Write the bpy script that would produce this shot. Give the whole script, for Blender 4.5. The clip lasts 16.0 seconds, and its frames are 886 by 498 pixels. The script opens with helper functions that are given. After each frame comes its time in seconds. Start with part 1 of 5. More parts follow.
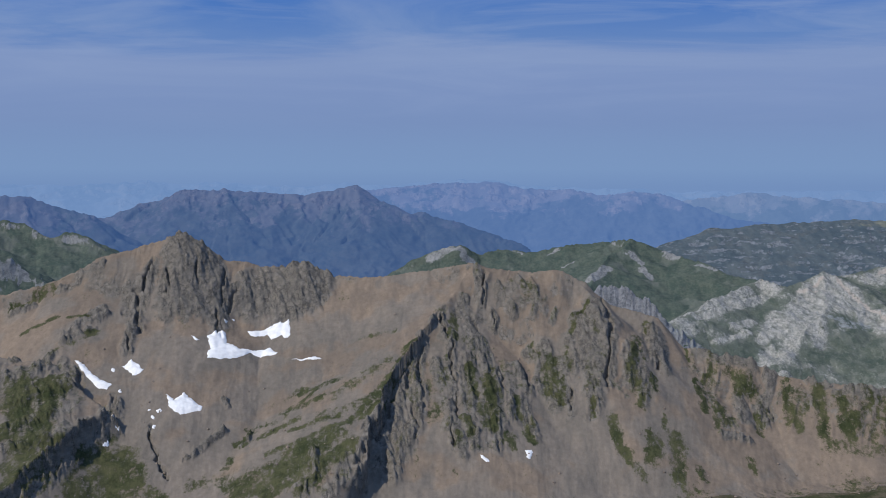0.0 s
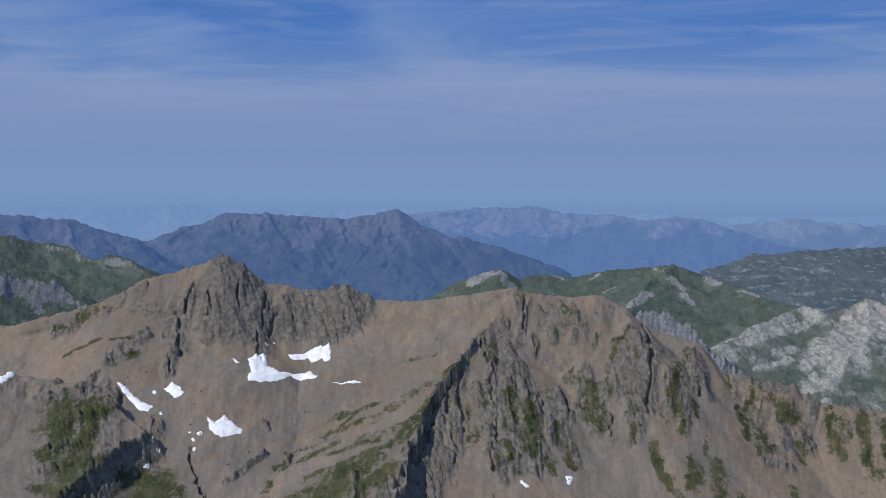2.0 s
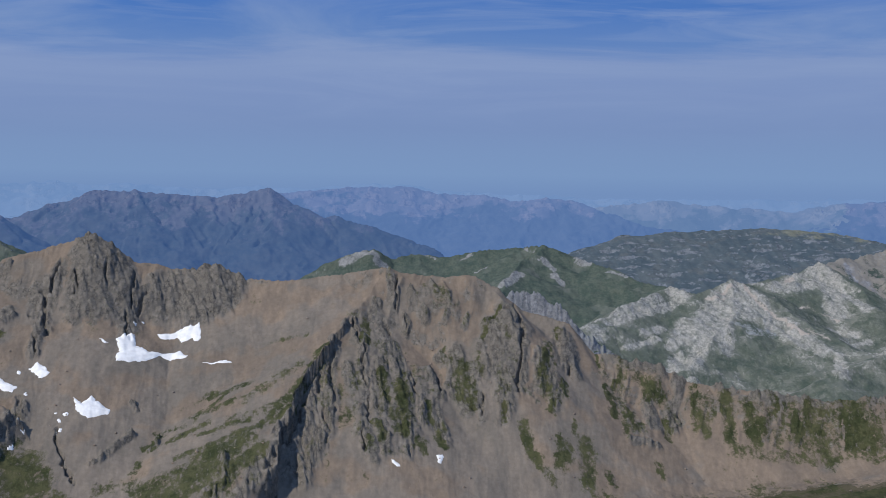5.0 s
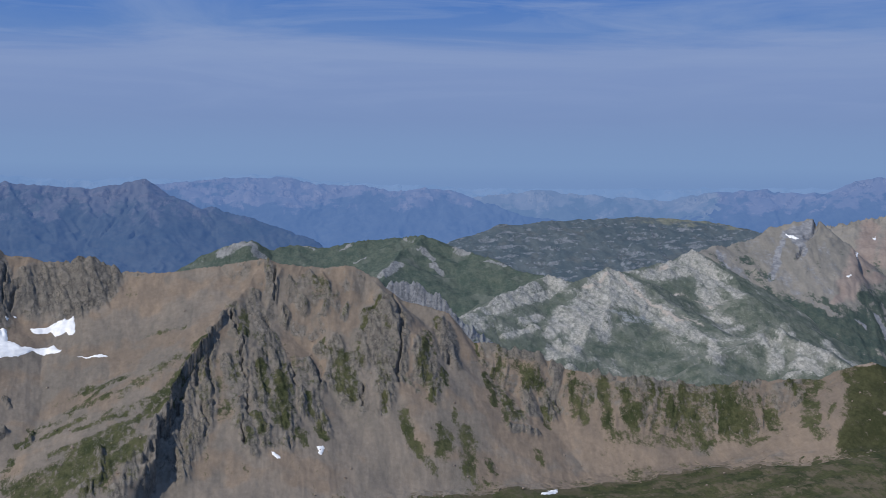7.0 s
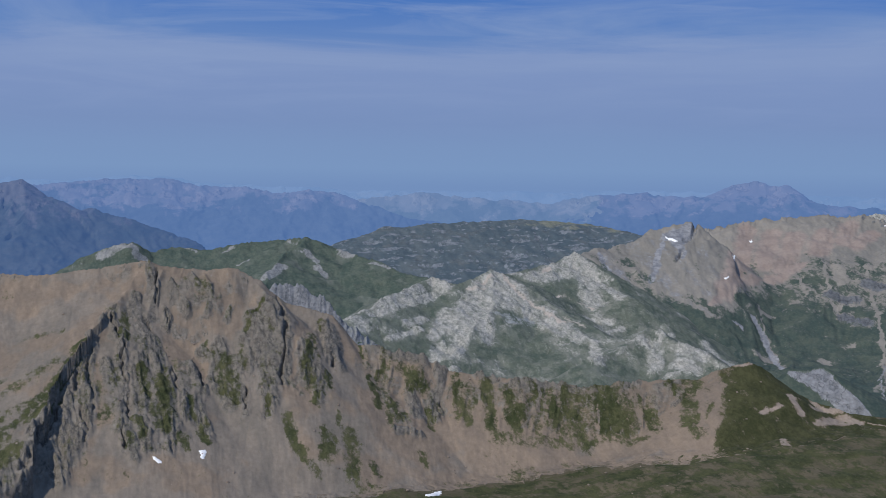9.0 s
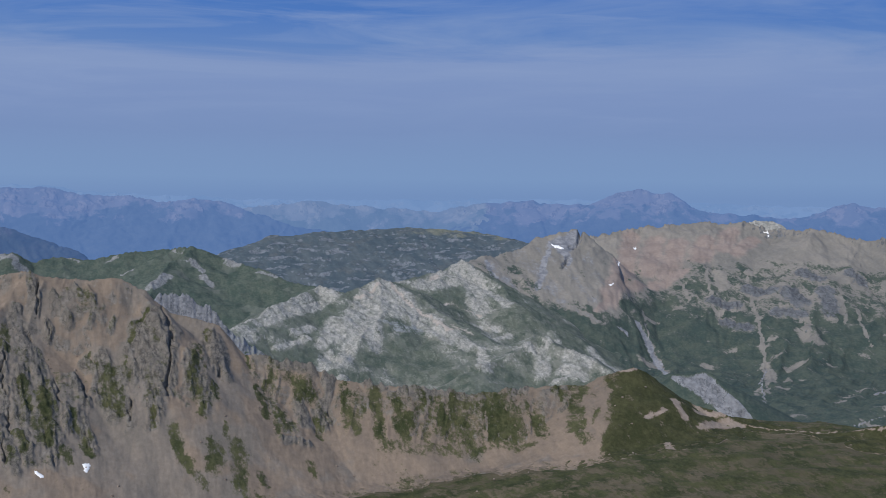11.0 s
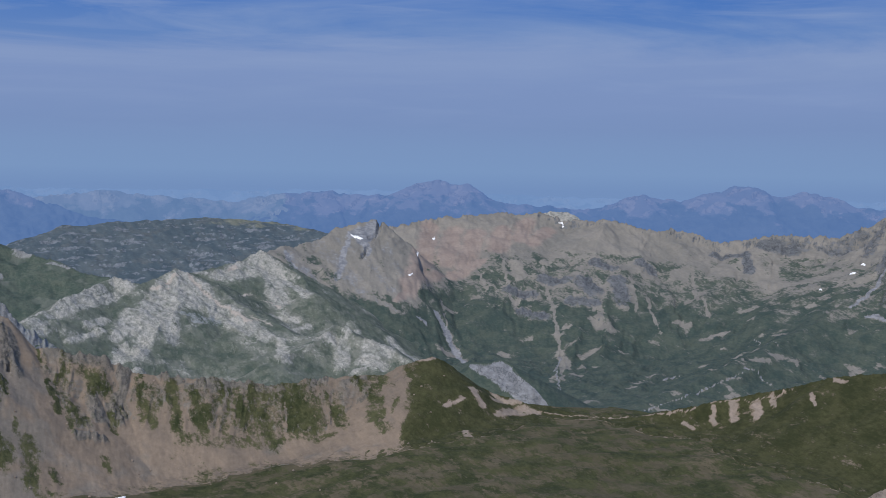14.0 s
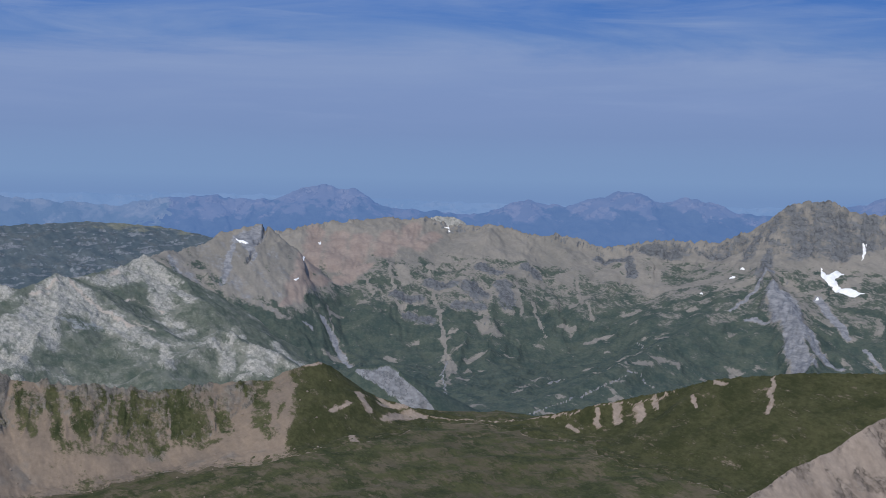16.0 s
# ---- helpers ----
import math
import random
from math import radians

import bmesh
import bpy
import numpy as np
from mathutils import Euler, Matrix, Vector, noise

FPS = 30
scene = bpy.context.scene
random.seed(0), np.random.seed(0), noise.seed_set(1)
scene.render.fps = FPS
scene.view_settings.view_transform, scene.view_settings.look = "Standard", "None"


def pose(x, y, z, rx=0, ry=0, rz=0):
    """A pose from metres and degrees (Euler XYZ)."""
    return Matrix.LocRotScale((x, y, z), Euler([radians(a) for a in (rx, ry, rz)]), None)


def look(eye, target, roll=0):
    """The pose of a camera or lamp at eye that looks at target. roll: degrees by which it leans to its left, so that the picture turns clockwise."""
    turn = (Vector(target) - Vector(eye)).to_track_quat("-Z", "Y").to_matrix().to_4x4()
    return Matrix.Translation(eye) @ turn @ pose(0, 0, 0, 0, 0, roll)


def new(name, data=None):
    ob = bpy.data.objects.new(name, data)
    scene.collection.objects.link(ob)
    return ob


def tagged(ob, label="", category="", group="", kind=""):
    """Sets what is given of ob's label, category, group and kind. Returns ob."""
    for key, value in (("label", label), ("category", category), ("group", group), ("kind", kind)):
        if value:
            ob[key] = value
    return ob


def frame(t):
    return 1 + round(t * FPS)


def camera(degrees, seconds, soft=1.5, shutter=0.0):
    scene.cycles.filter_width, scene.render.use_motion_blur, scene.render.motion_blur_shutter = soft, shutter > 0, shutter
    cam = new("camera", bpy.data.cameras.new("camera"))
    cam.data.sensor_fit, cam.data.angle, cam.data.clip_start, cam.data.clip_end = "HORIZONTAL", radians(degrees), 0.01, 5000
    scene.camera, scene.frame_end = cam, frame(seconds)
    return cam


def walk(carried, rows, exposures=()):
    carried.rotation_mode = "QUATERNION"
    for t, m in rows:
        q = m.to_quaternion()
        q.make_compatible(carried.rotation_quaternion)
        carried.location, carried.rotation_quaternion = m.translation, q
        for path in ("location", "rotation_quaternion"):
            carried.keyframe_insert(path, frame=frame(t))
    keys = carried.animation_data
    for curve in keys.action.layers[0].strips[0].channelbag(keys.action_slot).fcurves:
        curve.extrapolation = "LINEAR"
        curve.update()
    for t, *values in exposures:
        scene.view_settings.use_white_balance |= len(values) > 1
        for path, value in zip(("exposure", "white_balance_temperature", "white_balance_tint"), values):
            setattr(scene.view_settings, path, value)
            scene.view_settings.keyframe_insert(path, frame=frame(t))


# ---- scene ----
# A standing camera on a summit, turning slowly to the right by hand.
cam = camera(34.54, 16.0, soft=0.65)
EYE = 260.0
TURNS = [
    (0.0, 87.505, 0.000, -0.004),
    (0.5, 87.948, -0.034, 0.383),
    (1.0, 88.269, -0.112, 0.490),
    (1.5, 88.505, -0.175, 1.022),
    (2.0, 88.481, -0.233, 1.637),
    (2.5, 87.471, -0.495, 0.419),
    (3.0, 87.557, -0.489, -0.521),
    (5.5, 87.728, -0.875, -4.701),
    (6.0, 87.495, -0.939, -6.177),
    (6.5, 87.391, -0.806, -7.380),
    (7.0, 87.368, -0.514, -8.337),
    (7.5, 87.422, -0.519, -9.489),
    (8.0, 87.474, -0.623, -10.907),
    (8.5, 87.465, -0.842, -12.026),
    (9.0, 87.509, -0.769, -12.982),
    (11.5, 87.913, -0.757, -18.876),
    (12.0, 87.821, -0.956, -20.319),
    (12.5, 87.661, -1.088, -21.715),
    (13.0, 87.519, -0.914, -23.023),
    (13.5, 87.487, -1.080, -24.279),
    (14.0, 87.612, -0.910, -25.556),
    (14.5, 87.710, -1.006, -26.834),
    (15.0, 87.753, -0.901, -27.924),
    (15.5, 87.887, -0.915, -28.789),
    (16.0, 87.875, -1.109, -30.117),
]
walk(cam, [(t, pose(0, 0, EYE, tilt, lean, turn)) for t, tilt, lean, turn in TURNS])

# ---- light ----
SUN_LEFT, SUN_UP = 128.0, 42.0
world = bpy.data.worlds.new("world")
scene.world = world
world.use_nodes = True


def build_sky():
    """A clear sky, milky with haze towards the horizon, with thin cirrus streaks."""
    nodes, links = world.node_tree.nodes, world.node_tree.links
    nodes.clear()
    out = nodes.new("ShaderNodeOutputWorld")
    back = nodes.new("ShaderNodeBackground")
    back.inputs["Strength"].default_value = 0.25
    sky = nodes.new("ShaderNodeTexSky")
    sky.sky_type = "NISHITA"
    sky.sun_disc = False
    sky.sun_elevation = radians(SUN_UP)
    sky.sun_rotation = radians(-SUN_LEFT)
    sky.altitude = 2600
    sky.dust_density = 0.6
    sky.ozone_density = 1.5
    links.new(sky.outputs[0], back.inputs["Color"])
    where = nodes.new("ShaderNodeTexCoord")
    parts = nodes.new("ShaderNodeSeparateXYZ")
    links.new(where.outputs["Generated"], parts.inputs[0])

    def ranged(value, a, b, c=0.0, d=1.0):
        m = nodes.new("ShaderNodeMapRange")
        for key, v in (("From Min", a), ("From Max", b), ("To Min", c), ("To Max", d)):
            m.inputs[key].default_value = v
        links.new(value, m.inputs["Value"])
        return m.outputs[0]

    up = ranged(parts.outputs["Z"], 0.0, 0.25)
    ramp = nodes.new("ShaderNodeValToRGB")
    ramp.color_ramp.elements[0].color = (0.17, 0.275, 0.5, 1)
    ramp.color_ramp.elements[1].position, ramp.color_ramp.elements[1].color = 1.0, (0.045, 0.135, 0.42, 1)
    for place, colour in ((0.05, (0.193, 0.305, 0.525)), (0.11, (0.192, 0.297, 0.517)), (0.18, (0.188, 0.279, 0.502)), (0.28, (0.2, 0.288, 0.518)), (0.36, (0.205, 0.295, 0.53)), (0.43, (0.125, 0.235, 0.51)), (0.53, (0.074, 0.186, 0.5)), (0.68, (0.05, 0.15, 0.43))):
        e = ramp.color_ramp.elements.new(place)
        e.color = (*colour, 1)
    m = nodes.new("ShaderNodeMapping")
    m.inputs["Scale"].default_value = (2.2, 2.2, 19.0)
    m.inputs["Rotation"].default_value = (0.03, -0.05, 0)
    links.new(where.outputs["Generated"], m.inputs["Vector"])
    n = nodes.new("ShaderNodeTexNoise")
    n.inputs["Scale"].default_value, n.inputs["Detail"].default_value = 1.0, 7
    n.inputs["Roughness"].default_value, n.inputs["Distortion"].default_value = 0.6, 1.0
    links.new(m.outputs[0], n.inputs["Vector"])
    uneven = nodes.new("ShaderNodeMath")
    uneven.operation = "MULTIPLY_ADD"
    links.new(n.outputs["Fac"], uneven.inputs[0])
    uneven.inputs[1].default_value = -0.3
    links.new(up, uneven.inputs[2])
    lifted = nodes.new("ShaderNodeMath")
    links.new(uneven.outputs[0], lifted.inputs[0])
    lifted.inputs[1].default_value = 0.15
    bent = nodes.new("ShaderNodeMix")
    links.new(ranged(up, 0.1, 0.3), bent.inputs["Factor"])
    links.new(up, bent.inputs["A"])
    links.new(lifted.outputs[0], bent.inputs["B"])
    links.new(bent.outputs["Result"], ramp.inputs["Fac"])
    wisps = ranged(n.outputs["Fac"], 0.46, 0.74, 0.0, 0.8)
    band = ranged(up, 0.14, 0.34)
    m2 = nodes.new("ShaderNodeMapping")
    m2.inputs["Scale"].default_value = (5.0, 5.0, 52.0)
    m2.inputs["Rotation"].default_value = (0.05, -0.09, 0)
    links.new(where.outputs["Generated"], m2.inputs["Vector"])
    n2 = nodes.new("ShaderNodeTexNoise")
    n2.inputs["Scale"].default_value, n2.inputs["Detail"].default_value = 1.0, 6
    n2.inputs["Roughness"].default_value, n2.inputs["Distortion"].default_value = 0.58, 0.7
    links.new(m2.outputs[0], n2.inputs["Vector"])
    streaks = ranged(n2.outputs["Fac"], 0.5, 0.78, 0.0, 0.75)
    most = nodes.new("ShaderNodeMath")
    most.operation = "MAXIMUM"
    links.new(wisps, most.inputs[0])
    links.new(streaks, most.inputs[1])
    wisps = most.outputs[0]
    amount = nodes.new("ShaderNodeMath")
    amount.operation = "MULTIPLY"
    links.new(wisps, amount.inputs[0])
    links.new(band, amount.inputs[1])
    mix = nodes.new("ShaderNodeMix")
    mix.data_type = "RGBA"
    links.new(amount.outputs[0], mix.inputs["Factor"])
    links.new(ramp.outputs[0], mix.inputs["A"])
    mix.inputs["B"].default_value = (0.255, 0.345, 0.565, 1)
    low = nodes.new("ShaderNodeBackground")
    links.new(mix.outputs["Result"], low.inputs["Color"])
    both = nodes.new("ShaderNodeMixShader")
    links.new(ranged(parts.outputs["Z"], 0.2, 0.5), both.inputs["Fac"])
    links.new(low.outputs[0], both.inputs[1])
    links.new(back.outputs[0], both.inputs[2])
    links.new(both.outputs[0], out.inputs["Surface"])


build_sky()
sun = new("sun", bpy.data.lights.new("sun", "SUN"))
sun.data.energy, sun.data.angle, sun.data.color = 3.15, radians(0.5), (1.0, 0.93, 0.82)
a, e = radians(SUN_LEFT), radians(SUN_UP)
sun.matrix_world = look((0, 0, 900), (math.sin(a) * math.cos(e), -math.cos(a) * math.cos(e), 900 - math.sin(e)))
scene.view_settings.exposure = 0.0

# ---- the plan: ridge lines as x, y, height and width of the steep band below them, in metres ----
NEAR_CREST = [
    (-614, 1369, 122, 10), (-539, 1378, 139, 20), (-470, 1372, 148, 12), (-439, 1377, 154, 15), (-391, 1386, 164, 12), (-356, 1390, 177, 15), 
    (-336, 1390, 191, 30), (-282, 1397, 206, 60), (-253, 1397, 214, 75), (-232, 1399, 199, 70), (-215, 1402, 188, 55), (-193, 1402, 187, 50), 
    (-173, 1401, 180, 42), (-131, 1402, 187, 50), (-112, 1401, 173, 8), (-61, 1397, 172, 0), (-14, 1385, 179, 0), (27, 1372, 187, 70), 
    (43, 1367, 182, 115), (83, 1359, 179, 120), (110, 1356, 181, 115), (136, 1348, 170, 110), (156, 1341, 149, 85), (200, 1330, 137, 45),
]
NEAR_CREST_EAST = [
    (194, 1331, 133, 15), (227, 1319, 110, 30), (276, 1301, 101, 45), (303, 1290, 88, 35), (357, 1269, 83, 35), (407, 1251, 79, 40), 
    (436, 1241, 77, 35), (461, 1235, 83, 40), (525, 1213, 87, 30), (537, 1211, 95, 10), (563, 1199, 104, 0), (576, 1193, 98, 0), (600, 1178, 79, 10), 
    (626, 1160, 68, 12), (664, 1131, 54, 8), (688, 1109, 48, 0), (733, 1074, 60, 0), (765, 1041, 73, 12), (801, 1005, 85, 8), (837, 955, 104, 0), 
    (872, 902, 114, 0), (915, 836, 119, 0), (965, 747, 126, 0),
]
SPUR_GRASS = [
    (21, 1362, 176, 0), (-3, 1318, 145, 35), (-14, 1290, 124, 50), (-27, 1262, 102, 60), (-41, 1229, 83, 65), (-51, 1204, 71, 65), (-57, 1177, 58, 65), 
    (-59, 1148, 42, 60), (-60, 1118, 25, 50),
]
SPUR_INNER = [
    (-3, 1318, 142, 10), (-20, 1262, 86, 22), (-41, 1231, 56, 22), (-59, 1194, 29, 20),
]
SPUR_MIDDLE = [
    (43, 1361, 179, 10), (26, 1318, 132, 20), (23, 1275, 85, 22), (25, 1240, 40, 15),
]
SPUR_MIDDLE_EAST = [
    (83, 1352, 177, 8), (101, 1306, 123, 18), (98, 1266, 87, 18), (77, 1243, 50, 8),
]
SPUR_TOWER = [
    (130, 1346, 168, 10), (146, 1322, 153, 25), (148, 1290, 115, 28), (137, 1258, 78, 20), (123, 1239, 56, 8),
]
SPUR_EAST = [
    (194, 1328, 136, 5), (184, 1287, 105, 12), (172, 1258, 78, 10), (165, 1239, 57, 5),
]
SPUR_WEST = [
    (-476, 1242, 126, 15), (-398, 1248, 111, 25), (-335, 1241, 103, 28), (-316, 1215, 83, 28), (-279, 1193, 68, 25), (-297, 1158, 54, 25), 
    (-321, 1104, 37, 20), (-340, 1067, 20, 10),
]
KARST_CREST = [
    (270, 1729, 79, 0), (321, 1822, 102, 0), (405, 1918, 124, 0), (428, 1933, 135, 20), (454, 1907, 125, 0), (507, 1924, 134, 0), (525, 1930, 146, 25), 
    (541, 1915, 136, 15), (572, 1864, 112, 0), (587, 1786, 92, 0), (599, 1729, 83, 0), (619, 1680, 73, 0),
]
KARST_BACK = [
    (520, 1973, 131, 0), (591, 2015, 140, 0), (644, 2030, 152, 10), (674, 2031, 165, 25), (692, 2004, 151, 20), (706, 1956, 129, 10), 
    (712, 1912, 112, 0),
]
KARST_FRONT = [
    (557, 1606, 55, 6), (615, 1649, 73, 10), (655, 1677, 89, 14), (666, 1629, 78, 14), (683, 1590, 72, 14), (700, 1538, 54, 10),
]
KARST_RIB = [
    (524, 1928, 145, 15), (492, 1835, 103, 10), (439, 1746, 68, 5), (369, 1659, 37, 0),
]
SCAR = [
    (667, 1321, 80, 3), (676, 1301, 81, 6), (684, 1281, 87, 11), (685, 1265, 84, 12), (684, 1249, 69, 11), (691, 1229, 58, 10), (691, 1213, 48, 7), (693, 1196, 46, 3),
]
GREEN_RIDGE = [
    (-237, 2288, 87, 0), (-122, 2317, 102, 0), (-63, 2339, 127, 6), (-19, 2360, 154, 30), (30, 2360, 165, 35), (54, 2359, 147, 8), (89, 2378, 156, 0), 
    (153, 2375, 151, 0), (190, 2372, 161, 12), (273, 2364, 169, 0), (318, 2338, 177, 30), (350, 2314, 159, 20), (389, 2267, 146, 5), 
    (449, 2194, 123, 0), (510, 2140, 113, 0),
]
GREEN_SPUR = [
    (311, 2329, 170, 20), (261, 2265, 150, 18), (227, 2188, 128, 15), (209, 2090, 100, 8),
]
CRAGS = [
    (176, 1631, 145, 18), (201, 1628, 148, 25), (217, 1621, 139, 28), (235, 1613, 131, 25), (250, 1601, 112, 10),
]
PLATEAU = [
    (391, 2974, 92, 0), (469, 3014, 136, 0), (572, 3047, 171, 10), (728, 3065, 182, 8), (899, 3071, 191, 0), (1031, 3029, 183, 0), 
    (1097, 2953, 168, 0), (1158, 2875, 147, 0), (1216, 2797, 126, 0),
]
SLAB_PEAK = [
    (704, 2084, 160, 5), (736, 2105, 168, 10), (775, 2123, 173, 14), (806, 2133, 178, 14), (829, 2140, 193, 18), (867, 2136, 201, 25), (901, 2138, 208, 40), (915, 2134, 203, 40), (930, 2114, 175, 20), 
    (946, 2086, 138, 5), (939, 2045, 105, 0),
]
RED_CREST = [
    (979, 2279, 189, 5), (1032, 2277, 201, 8), (1094, 2270, 212, 5), (1192, 2243, 219, 0), (1253, 2210, 217, 10), (1277, 2173, 206, 15), 
    (1324, 2120, 210, 5), (1362, 2072, 198, 10), (1428, 2003, 192, 15), (1453, 1960, 176, 18), (1498, 1901, 188, 15), (1512, 1877, 191, 25),
]
PEAK_CREST = [
    (1512, 1877, 191, 25), (1563, 1794, 192, 20), (1597, 1738, 213, 35), (1612, 1697, 248, 60), (1620, 1674, 260, 70), (1654, 1641, 261, 70), 
    (1675, 1619, 245, 55), (1705, 1588, 246, 45), (1745, 1545, 228, 30), (1803, 1508, 247, 40), (1854, 1444, 214, 10),
]
RED_RIB = [
    (1030, 2273, 196, 8), (988, 2165, 147, 10), (914, 2056, 99, 6),
]
RED_RIB_EAST = [
    (1314, 2103, 204, 10), (1205, 1959, 122, 20), (1114, 1839, 63, 12), (999, 1675, 19, 0),
]
RED_RIB_MIDDLE = [
    (1305, 2097, 171, 8), (1224, 1948, 122, 25), (1134, 1803, 65, 15), (1049, 1680, 31, 0),
]
SLAB_SPUR = [
    (1499, 1611, 165, 10), (1460, 1551, 144, 40), (1394, 1434, 98, 45), (1326, 1332, 58, 30), (1261, 1256, 34, 0),
]
GREEN_SPUR_EAST = [
    (1484, 1624, 122, 5), (1232, 1512, 65, 5), (1054, 1434, 37, 0), (870, 1343, 12, 0),
]
SUMMIT_SPUR = [
    (147, 177, 205, 4), (169, 185, 209, 5), (182, 188, 212, 6), (195, 190, 215, 6), (208, 191, 219, 8), (223, 185, 225, 8),
]
WEST_WHITE = [
    (-709, 1816, 189, 20), (-629, 1877, 175, 25), (-580, 1914, 166, 25), (-547, 1903, 140, 20), (-514, 1891, 118, 5),
]
WEST_GREEN = [
    (-986, 2406, 213, 10), (-866, 2473, 222, 20), (-787, 2531, 203, 15), (-750, 2542, 196, 15), (-690, 2507, 172, 5), (-643, 2519, 183, 25), 
    (-615, 2506, 160, 20), (-585, 2482, 123, 0),
]
WEST_DARK = [
    (-1270, 3100, 261, 10), (-1072, 3206, 249, 15), (-944, 3266, 239, 20), (-902, 3278, 220, 10), (-824, 3278, 199, 5), (-727, 3219, 147, 0), 
    (-662, 3182, 85, 0),
]
DARK_RANGE = [
    (-927, 3685, 145, 0), (-857, 3702, 196, 0), (-762, 3743, 225, 5), (-694, 3777, 253, 10), (-579, 3806, 257, 5), (-475, 3821, 247, 5), 
    (-370, 3832, 239, 0), (-280, 3840, 254, 10), (-227, 3843, 265, 15), (-157, 3817, 228, 5), (-81, 3799, 186, 0), (-51, 3790, 196, 5), 
    (69, 3749, 158, 0), (170, 3696, 122, 0), (240, 3642, 74, 0),
]
DARK_RANGE_SPUR = [
    (-504, 3807, 244, 5), (-457, 3672, 174, 5), (-425, 3524, 108, 0),
]
DARK_RANGE_SPUR_EAST = [
    (-226, 3833, 259, 5), (-211, 3694, 188, 5), (-230, 3543, 121, 0),
]
FAR_RANGE = [
    (-384, 4333, 228, 0), (-180, 4376, 258, 5), (-42, 4400, 271, 8), (133, 4398, 279, 10), (253, 4373, 258, 5), (371, 4334, 253, 5), 
    (468, 4274, 237, 5), (617, 4255, 248, 8), (724, 4188, 212, 0), (842, 4115, 172, 0), (955, 4039, 150, 0),
]
FAR_RANGE_SPUR = [
    (132, 4388, 271, 0), (196, 4246, 195, 0), (237, 4093, 116, 0),
]
FAR_RANGE_SPUR_EAST = [
    (616, 4246, 242, 5), (536, 4145, 180, 0), (473, 4022, 102, 0),
]
FAR_MIDDLE = [
    (751, 4386, 220, 5), (930, 4382, 243, 5), (1130, 4304, 229, 0), (1300, 4256, 214, 0), (1459, 4183, 243, 5), (1560, 4150, 205, 0),
]
FAR_EAST = [
    (1290, 4230, 190, 0), (1459, 4183, 243, 5), (1585, 4126, 253, 5), (1693, 4072, 241, 0), (1779, 4024, 244, 10), (1812, 4010, 279, 15),
    (1872, 3982, 295, 15), (1911, 3963, 285, 12), (1935, 3951, 272, 8), (1956, 3941, 281, 8), (1995, 3922, 251, 5), (2042, 3875, 218, 0),
]
FAR_NORTH_EAST = [
    (1698, 3951, 203, 0), (1934, 3896, 250, 0), (2057, 3833, 222, 0), (2241, 3705, 209, 0), (2393, 3609, 255, 10), (2485, 3546, 237, 0), 
    (2601, 3462, 283, 15), (2654, 3421, 284, 12), (2708, 3379, 255, 5), (2753, 3342, 268, 10), (2830, 3278, 258, 8), (2872, 3200, 226, 0), 
    (2979, 3101, 218, 0), (3135, 2943, 263, 10), (3164, 2912, 281, 10), (3345, 2702, 254, 0),
]
FAR_HAZE_WEST = [
    (-1835, 4273, 279, 5), (-1411, 4431, 271, 5), (-1183, 4497, 266, 0), (-927, 4557, 280, 8), (-823, 4577, 271, 5), (-717, 4594, 280, 8), 
    (-628, 4607, 269, 0), (-447, 4628, 262, 0), (-319, 4639, 275, 8), (-154, 4647, 266, 0), (30, 4680, 284, 8), (160, 4677, 284, 8), 
    (326, 4669, 262, 0), (582, 4644, 253, 0),
]
FAR_HAZE_EAST = [
    (444, 4659, 245, 0), (571, 4645, 256, 0), (790, 4613, 246, 0), (1080, 4554, 248, 0), (1349, 4481, 248, 0), (1610, 4394, 255, 0), 
    (1862, 4294, 256, 0), (2212, 4124, 249, 0), (2422, 4005, 242, 0), (2685, 3833, 241, 0), (2976, 3612, 243, 0), (3152, 3459, 242, 0), 
    (3444, 3169, 268, 0), (3691, 2878, 269, 0),
]

VALLEY = 5.0

# ---- bare rock, gullies, turf and scree: strokes as x, y, x, y and half width ----
TURF_SPUR = [
    (-173, 1188, -160, 1204, 3.8), (-138, 1221, -119, 1220, 5.8), (-119, 1220, -104, 1221, 5.8), (-126, 1225, -111, 1240, 3.9),
    (-164, 1128, -138, 1135, 15.4), (-138, 1135, -112, 1152, 15.5), (-112, 1152, -94, 1157, 15.6), (-153, 1113, -126, 1114, 13.3),
    (-126, 1114, -105, 1124, 13.4), (-131, 1154, -104, 1162, 6.5), (-104, 1162, -77, 1171, 6.5), (-100, 1122, -84, 1138, 8.1),
    (-67, 1174, -54, 1193, 4.7), (-54, 1193, -46, 1219, 4.8), (-46, 1219, -41, 1235, 4.9), (-41, 1235, -34, 1258, 4.9), (-35, 1263, -25, 1271, 3.0),
    (-134, 1103, -119, 1125, 8.9), (-175, 1171, -177, 1157, 3.7),
]
TURF_FACE = [
    (11, 1320, 11, 1290, 3.9), (3, 1287, 8, 1312, 2.3), (24, 1257, 27, 1223, 5.9), (38, 1245, 46, 1209, 8.8), (32, 1208, 41, 1189, 7.1),
    (12, 1170, 14, 1164, 4.9), (17, 1194, 22, 1176, 4.9), (70, 1198, 76, 1184, 5.7), (56, 1186, 57, 1175, 4.9), (64, 1232, 66, 1210, 3.6),
    (97, 1276, 95, 1243, 9.0), (103, 1253, 101, 1233, 6.7), (121, 1317, 129, 1320, 3.2), (129, 1320, 135, 1323, 3.2), (117, 1303, 121, 1312, 3.9),
    (81, 1300, 78, 1298, 2.3),
]
